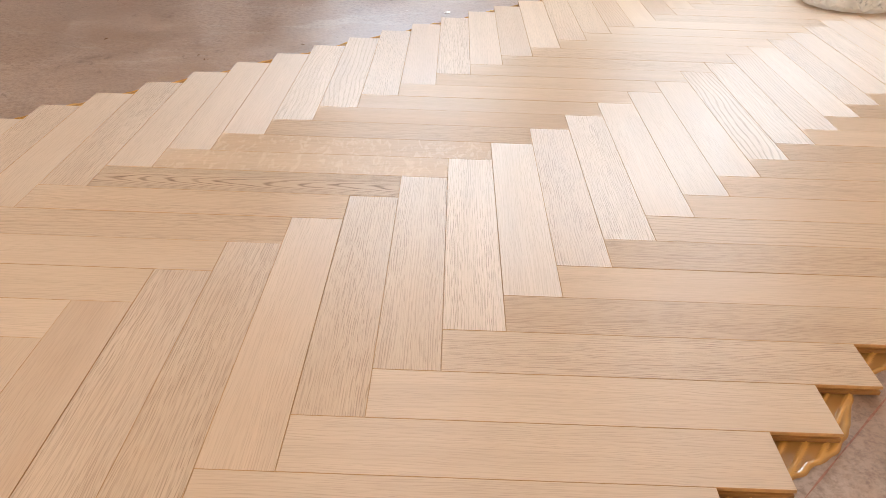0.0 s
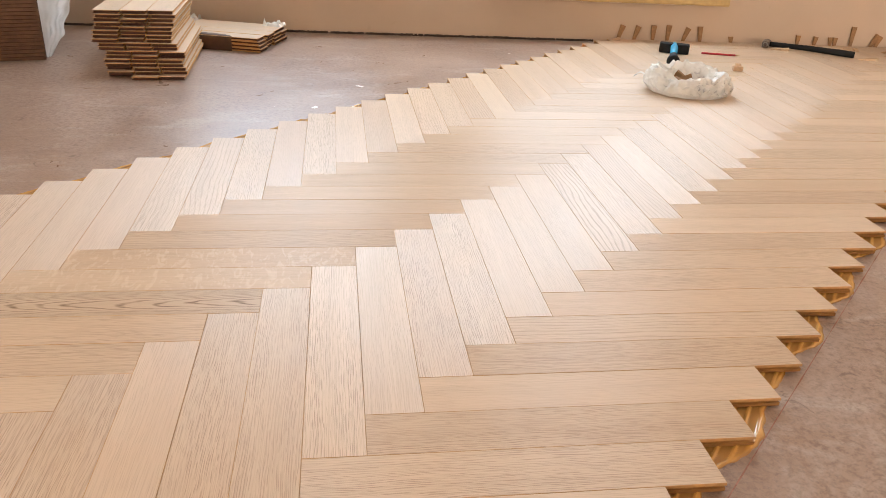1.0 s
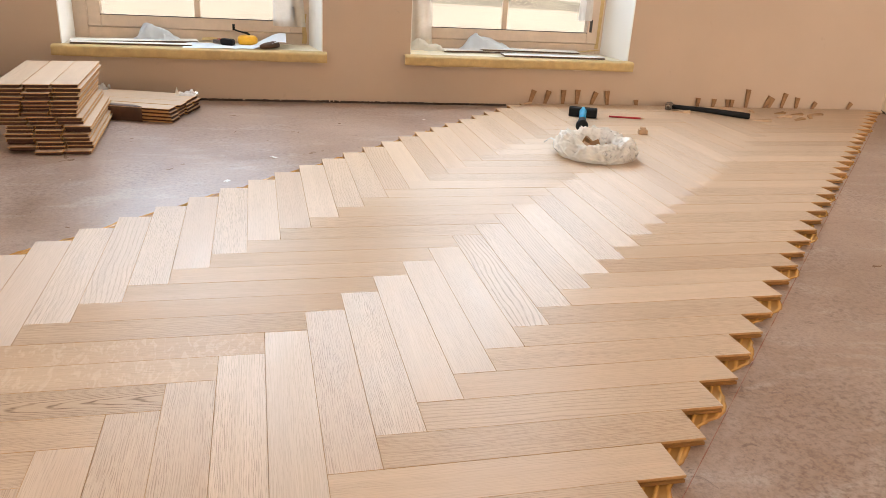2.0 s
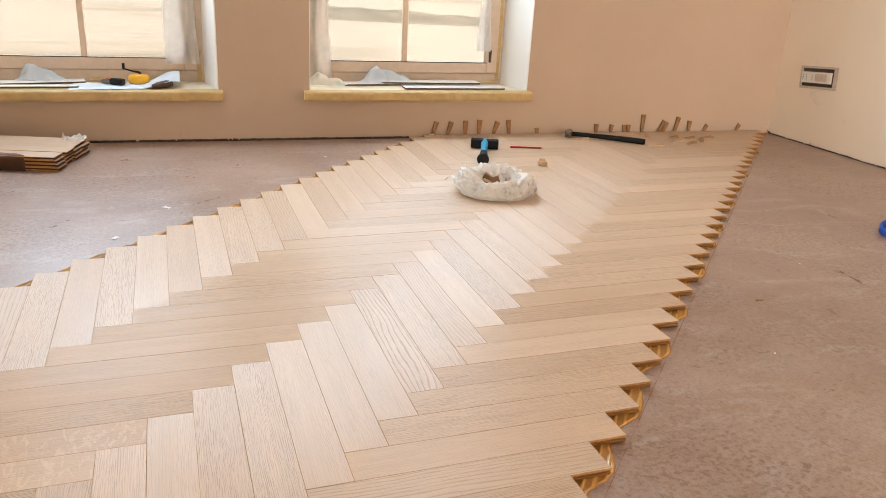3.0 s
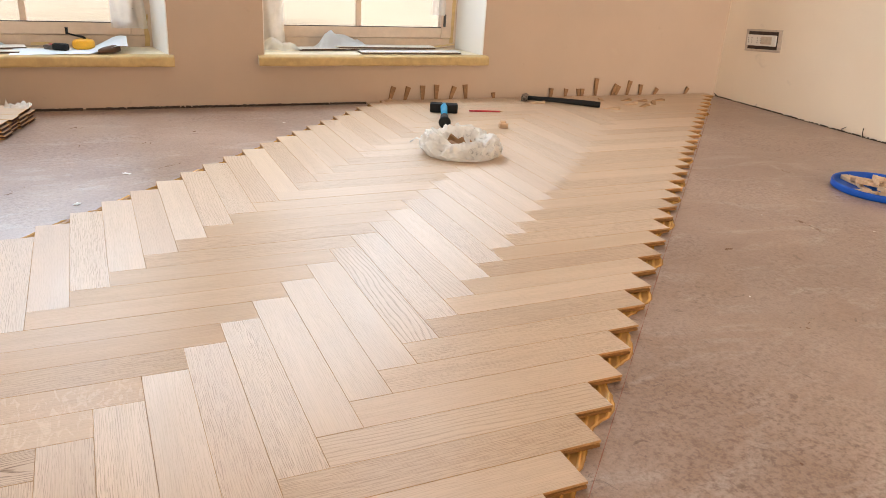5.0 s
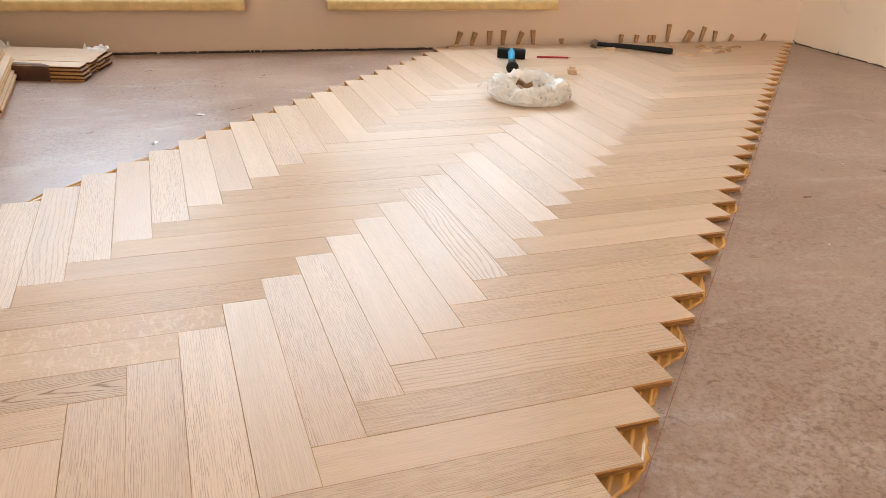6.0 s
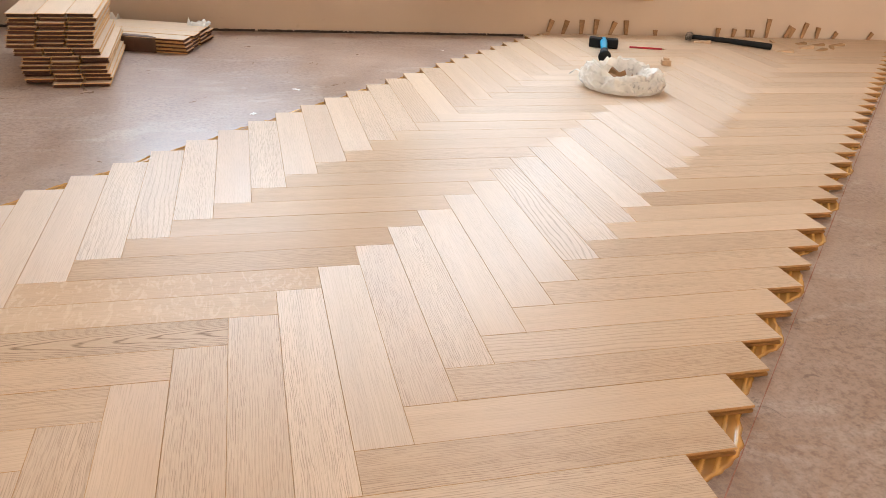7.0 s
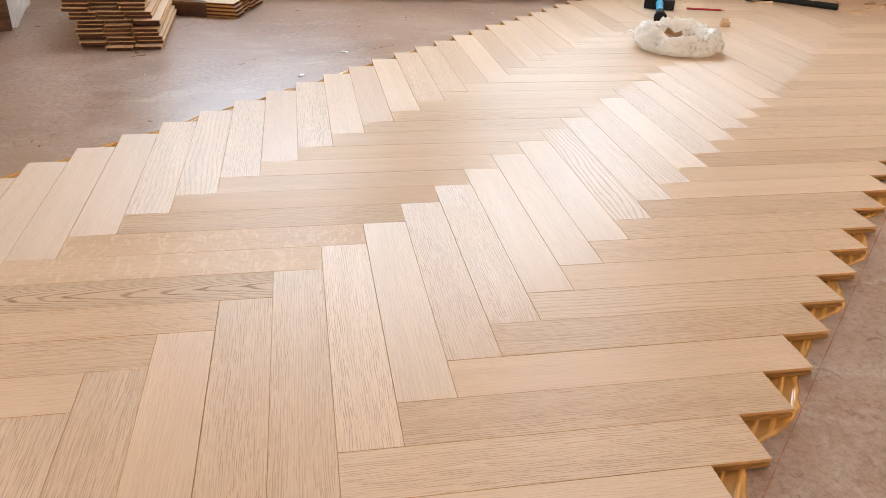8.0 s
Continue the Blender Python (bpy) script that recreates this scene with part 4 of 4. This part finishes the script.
# ---------------------------------------------------------------- tools
def mallet():
    ml = thing("mallet", pose(1.633, 2.763, 0.0, 0, 0, -23.5), "black rubber mallet with a blue handle and black grip", "mallet")
    bm = bmesh.new()
    box(bm, -0.072, 0.072, -0.024, 0.024, 0.001, 0.048, bevel=0.006)
    for v in bm.verts:    # waisted in the middle, fuller at the striking faces
        k = 0.90 + 0.10 * min(1.0, abs(v.co.x) / 0.06) ** 2
        v.co.y, v.co.z = v.co.y * k, 0.0245 + (v.co.z - 0.0245) * k
    part("head", bm, BLACK, ml)
    bm = bmesh.new()
    tube(bm, [(0, 0.018, 0.030), (0, 0.010, 0.032), (0, -0.035, 0.031), (0, -0.14, 0.029), (0, -0.23, 0.027)], [0.014, 0.0185, 0.018, 0.0165, 0.017], 18)
    part("handle", bm, BLUE, ml, "blue fibre handle", True)
    bm = bmesh.new()
    tube(bm, [(0, -0.225, 0.027), (0, -0.235, 0.027), (0, -0.29, 0.026), (0, -0.345, 0.027), (0, -0.368, 0.030), (0, -0.376, 0.030)], [0.017, 0.0195, 0.0205, 0.025, 0.0295, 0.025], 20)
    part("grip", bm, BLACK, ml, "black rubber grip", True)


mallet()


def hammer():
    hm = thing("hammer", pose(2.245, 2.985, 0.0, 0, 0, -35.5), "black-handled hammer with a worn steel head", "hammer")
    bm = bmesh.new()
    tube(bm, [(0.0, 0.0, 0.017), (0.09, 0, 0.019), (0.20, 0, 0.020), (0.36, 0, 0.018), (0.425, 0, 0.0165), (0.43, 0, 0.0165)], [0.013, 0.0125, 0.014, 0.0165, 0.0165, 0.013], 16)
    part("handle", bm, BLACK, hm, "black rubber handle", True)
    bm = bmesh.new()
    box(bm, -0.018, 0.018, -0.035, 0.035, 0.002, 0.034, bevel=0.004)
    tube(bm, [(0, 0.033, 0.018), (0, 0.045, 0.018), (0, 0.062, 0.018), (0, 0.065, 0.018)], [0.012, 0.015, 0.0155, 0.013], 16)
    tube(bm, [(0, -0.033, 0.018), (0, -0.06, 0.022), (0, -0.075, 0.028)], [0.014, 0.009, 0.003], 12)
    part("head", bm, STEEL, hm, "worn steel head")


hammer()

pencil = thing("pencil", pose(1.778, 2.757, 0.0, 0, 0, -15.2), "red carpenter's pencil lying on the parquet", "pencil")
bm = bmesh.new()
tube(bm, [(0.0, 0, 0.005), (0.165, 0, 0.005)], [0.0052, 0.0052], 6)
part("body", bm, RED, pencil)
bm = bmesh.new()
tube(bm, [(0.165, 0, 0.005), (0.185, 0, 0.005)], [0.005, 0.0012], 6)
part("point", bm, OFFCUT, pencil, "sharpened wooden point")

# ---------------------------------------------------------------- blue tray with wedges
def tray():
    cx, cy, r = 2.885, 1.150, 0.192
    tr = thing("bucket_lid", pose(cx, cy, SUB, 0, 0, 0), "round blue plastic bucket lid used as a tray on the screed", "bucket lid")
    prof = [(0.0, 0.0), (0.97, 0.0), (1.0, 0.004), (1.0, 0.026), (0.985, 0.029), (0.965, 0.027), (0.955, 0.010), (0.93, 0.006), (0.0, 0.006)]
    n = 72
    bm = bmesh.new()
    rings = []
    for rr, z in prof:
        rings.append([bm.verts.new((0, 0, z))] if rr == 0 else [bm.verts.new((r * rr * math.cos(2 * math.pi * k / n), r * rr * math.sin(2 * math.pi * k / n), z)) for k in range(n)])
    for a, b2 in zip(rings, rings[1:]):
        for k in range(n):
            q = [a[k % len(a)], a[(k + 1) % len(a)], b2[(k + 1) % len(b2)], b2[k % len(b2)]]
            f = bm.faces.new(list(dict.fromkeys(q)))
            f.smooth = True
    part("lid", bm, TRAYBLUE, tr)
    rng = random.Random(31)
    # loosely heaped: a lower ring lying flat, then pieces propped on it
    for k in range(22):
        a, d = k * 2.4 + rng.uniform(-0.3, 0.3), 0.125 * math.sqrt((k + 0.5) / 22)
        top = k < 8
        z = SUB + (0.026 if top else 0.0068)
        face = rng.choice((0, 0, 90))
        wedge(rng.choice(["fat", "fat", "fat", "pale"]), pose(cx + d * math.cos(a), cy + d * math.sin(a), z + (0.016 if face else 0), 0, rng.uniform(-4, 8) if top else 0, rng.uniform(0, 360)) @ pose(-0.05, 0, 0, face, 0, 0), "pale wooden wedge heaped in the blue lid", "wedges in the lid")


tray()

# paper scrap and offcut on the screed
def scrap(u, v):
    x = 1.945 + 0.17 * u + 0.02 * rough_noise((u, v, 0), 3)
    y = 0.345 + 0.055 * v - 0.35 * 0.17 * u + 0.012 * rough_noise((u * 3, v, 2), 2)
    return (x, y, SUB + 0.002 + 0.012 * abs(rough_noise((u * 2, v * 2, 6), 2.2)))


solid("paper_scrap", sheet(16, 8, scrap), CARD, "torn scrap of white paper on the screed", "paper", None, True)
bm = bmesh.new()
box(bm, 0, 0.20, -0.014, 0.014, 0, 0.014, bevel=0.001)
solid("wood_offcut", bm, OFFCUT, "narrow oak offcut lying on the screed", "offcut", pose(1.815, 0.248, SUB, 0, 0, -31))

# ---------------------------------------------------------------- wall socket
def socket():
    s = thing("wall_socket", pose(XE, 2.73, 0.378, 0, 0, -90) @ pose(0, 0, 0, 0, -5, 0), "white multi-way wall socket in an open flush box", "socket")
    bm = bmesh.new()    # uneven rim round the box, a little proud, toned darker for shadow edges
    for a in ((-0.130, 0.150, 0.052, 0.064), (-0.130, 0.150, -0.066, -0.052), (-0.130, -0.113, -0.052, 0.052), (0.122, 0.150, -0.052, 0.052)):
        box(bm, a[0], a[1], -0.007, -0.0005, a[2], a[3], bevel=0.0025)
    part("box_rim", bm, RIM, s, "rough greyish flush box rim")
    # flat dark plate on the wall, its colour the shade inside the box
    bm = bmesh.new()
    box(bm, -0.113, 0.122, -0.0015, -0.0005, -0.052, 0.052)
    part("box_recess", bm, DARKSTRIP, s, "dark plate standing in for the shade of the open box")
    bm = bmesh.new()
    box(bm, -0.1125, 0.112, -0.014, -0.002, -0.032, 0.032, bevel=0.003)
    body = part("socket_body", bm, PLASTIC_W, s, "white socket insert")
    bm = bmesh.new()
    box(bm, 0.0, 0.082, -0.0152, -0.0135, -0.022, 0.022, bevel=0.0007)
    part("socket_face", bm, RIM, body, "greyish socket face")
    for k in range(4):
        bm = bmesh.new()
        for dz in (-0.013, 0.0, 0.013):
            tube(bm, [(-0.098 + 0.026 * (k % 2) + 0.07 * (k // 2), -0.0135, dz), (-0.098 + 0.026 * (k % 2) + 0.07 * (k // 2), -0.0162, dz)], [0.0026, 0.0026], 8)
        part("contact_holes", bm, GASKET, body, "dark socket holes")


socket()

# cable ends sticking out at the foot of the side wall
for y, h, lean in ((2.66, 0.022, 20), (2.03, 0.03, -40), (1.90, 0.05, 12), (2.37, 0.012, 60), (3.0, 0.018, 70)):
    bm = bmesh.new()
    tube(bm, [(0, 0, 0), (-0.006, 0.004, h * 0.5), (-0.003, math.tan(radians(lean)) * h * 0.7, h)], [0.0035, 0.003, 0.0025], 8)
    solid("cable_end", bm, DARKSTRIP, "short dark cable end poking from the wall base", "cable", pose(XE - 0.008, y, SUB), True, "cable ends")

# ---------------------------------------------------------------- things on the sills
ZT = ZS + 0.0455


def sample_plank(x0, y0, rz, ln, wd, z, label):
    s = thing("sample_plank", WN @ pose(x0, y0, z, 0, 0, rz), label, "plank")
    bm = bmesh.new()
    box(bm, 0, ln, 0, wd, 0.0078, 0.010, bevel=0.0006)
    part("face", bm, CARD, s, "pale lacquered face")
    bm = bmesh.new()
    box(bm, 0.001, ln - 0.001, 0.001, wd - 0.001, 0.0, 0.0077)
    part("backing", bm, DARKCARD, s, "dark brown backing")
    return s


sample_plank(1.00, 0.135, 4, 0.40, 0.085, ZT, "white-faced sample plank lying on the sill")
sample_plank(1.20, 0.155, -1.5, 0.58, 0.09, ZT + 0.0105, "white-faced sample plank lying on the sill")
sample_plank(1.308, 0.018, 0.5, 0.58, 0.085, ZT, "white-faced sample plank lying on the sill")
sample_plank(-0.88, 0.045, 12, 0.60, 0.09, ZT, "white-faced sample plank lying on the sill")
sample_plank(-0.87, -0.01, 3, 0.56, 0.05, ZT, "white-faced sample plank lying on the sill")


def crumple(name, x0, y0, sx, sy, hgt, seed, mt, label, flat=0.0):
    def f(u, v):
        e = min(1, 6 * min(u, 1 - u, v, 1 - v) + flat)
        n = 0.62 * max(0, 1 - abs(u - 0.30) / (0.30 if u < 0.30 else 0.70)) * math.sin(math.pi * v) + 0.5 * abs(rough_noise((u * 1.2, v * 1.0, seed), 1.5)) + 0.22 * abs(rough_noise((u * 2, v * 2, seed), 2.1)) + 0.06 * abs(rough_noise((u, v, seed), 9))
        return (x0 + sx * (u - 0.5) + 0.012 * rough_noise((u, v, seed + 4), 5), y0 + sy * (v - 0.5) + 0.012 * rough_noise((u, v, seed + 9), 5), ZT + 0.0015 + hgt * n * (0.25 + 0.75 * e))
    return solid(name, sheet(36, 26, f), mt, label, "tissue" if mt is TISSUE else "plastic film", WN, True)


crumple("crumpled_tissue", 1.255, 0.215, 0.32, 0.12, 0.125, 2.0, TISSUE, "crumpled bluish white tissue sheet on the sill")
crumple("crumpled_film", 0.90, 0.185, 0.22, 0.13, 0.060, 6.0, FILM, "crumpled milky plastic film on the sill")
crumple("crumpled_tissue", -0.50, 0.21, 0.24, 0.10, 0.09, 12.0, TISSUE, "crumpled bluish white tissue sheet on the sill")


def paper_sheet():
    def f(u, v):
        x = -0.35 + 0.50 * u
        y = -0.035 + 0.20 * v + 0.05 * u
        curl = max(0, u - 0.62) / 0.38
        return (x, y, ZT + 0.0015 + 0.058 * math.sin(curl * 1.75) ** 2 * (0.6 + 0.4 * v) + 0.003 * abs(rough_noise((u, v, 1), 6)))
    solid("paper_sheet", sheet(40, 12, f), PAPER, "white paper sheet with a curled end on the sill", "paper", WN, True)


paper_sheet()
bm = bmesh.new()
tube(bm, [(0.022, 0.000, ZT + 0.013), (0.045, 0.010, ZT + 0.017), (0.085, 0.028, ZT + 0.021), (0.112, 0.040, ZT + 0.022)], [0.009, 0.015, 0.0185, 0.014], 16)
solid("dark_offcut", bm, DARKCARD, "curled dark wrapping scrap on the sill", "wrapping", WN, True)


def chalk_reel():
    rl = thing("chalk_reel", WN @ pose(-0.045, 0.16, ZT + 0.002, 0, 0, 10), "yellow chalk line reel with a black crank", "chalk reel")
    bm = bmesh.new()
    n = 40
    prof = [(0.85, 0.0), (1.0, 0.008), (1.03, 0.022), (1.0, 0.034), (0.86, 0.043), (0.4, 0.048)]
    rings = [[bm.verts.new((0.050 * r * math.cos(2 * math.pi * k / n), 0.036 * r * math.sin(2 * math.pi * k / n), z)) for k in range(n)] for r, z in prof]
    for a, b2 in zip(rings, rings[1:]):
        for k in range(n):
            bm.faces.new((a[k], a[(k + 1) % n], b2[(k + 1) % n], b2[k])).smooth = True
    bm.faces.new(rings[0])
    bm.faces.new(rings[-1])
    part("case", bm, YELLOW, rl)
    bm = bmesh.new()
    tube(bm, [(0.01, 0, 0.047), (0.0, 0, 0.056), (-0.03, 0.003, 0.062), (-0.068, 0.006, 0.074)], [0.007, 0.006, 0.004, 0.004], 10)
    tube(bm, [(-0.068, 0.006, 0.070), (-0.068, 0.006, 0.10)], [0.006, 0.007], 10)
    part("crank", bm, BLACK, rl, "black folding crank")


chalk_reel()
knife = thing("utility_knife", WN @ pose(-0.175, 0.125, ZT + 0.002, 0, 0, -28), "black utility knife with a red slider on the paper sheet", "knife")
bm = bmesh.new()
box(bm, 0, 0.072, -0.018, 0.018, 0, 0.032, bevel=0.009)
part("body", bm, BLACK, knife)
bm = bmesh.new()
box(bm, -0.045, 0.002, -0.012, 0.012, 0.003, 0.022, bevel=0.004)
part("nose", bm, STEEL, knife, "grey metal nose")
bm = bmesh.new()
box(bm, -0.02, 0.03, -0.006, 0.006, 0.024, 0.0285, bevel=0.001)
part("slider", bm, RED, knife, "small red slider")
bm = sheet(20, 2, lambda u, v: (1.72 + 0.20 * u, 0.20 + 0.03 * math.sin(u * 3) + 0.012 * v, ZT + 0.004 + 0.022 * u * u + 0.006 * v))
solid("tape_strip", bm, TAPE, "loose curl of yellow masking tape on the sill", "tape", WN, True)
bm = sheet(20, 2, lambda u, v: (-0.28 + 0.16 * u, 0.235 + 0.012 * v, ZT + 0.006 + 0.012 * v + 0.004 * math.sin(u * 5)))
solid("tape_strip", bm, TAPE, "loose strip of yellow masking tape on the sill", "tape", WN, True)

# ---------------------------------------------------------------- flakes on the screed
def flake(x, y, s, seed, z=SUB):
    bm = sheet(5, 4, lambda u, v: (s * (u - 0.5) * (1 + 0.5 * rough_noise((v, seed, 0), 3)), s * 0.6 * (v - 0.5) * (1 + 0.5 * rough_noise((u, seed, 2), 3)), 0.001 + 0.2 * s * abs(rough_noise((u, v, seed), 2.5))))
    solid("flake", bm, FLAKE, "small white plaster flake on the screed", "debris", pose(x, y, z, 0, 0, seed * 70), True, "plaster flakes")


for n, (x, y, s) in enumerate(((-0.11, 1.745, 0.035), (0.056, 2.053, 0.040), (2.126, 1.049, 0.012), (0.793, 2.749, 0.02), (-0.215, 1.553, 0.02), (-0.62, 1.78, 0.008), (-0.25, 1.75, 0.006), (1.9, 1.6, 0.012), (1.55, 0.52, 0.01), (2.4, 0.8, 0.012))):
    flake(x, y, s * 0.7, n * 1.3 + 0.7)
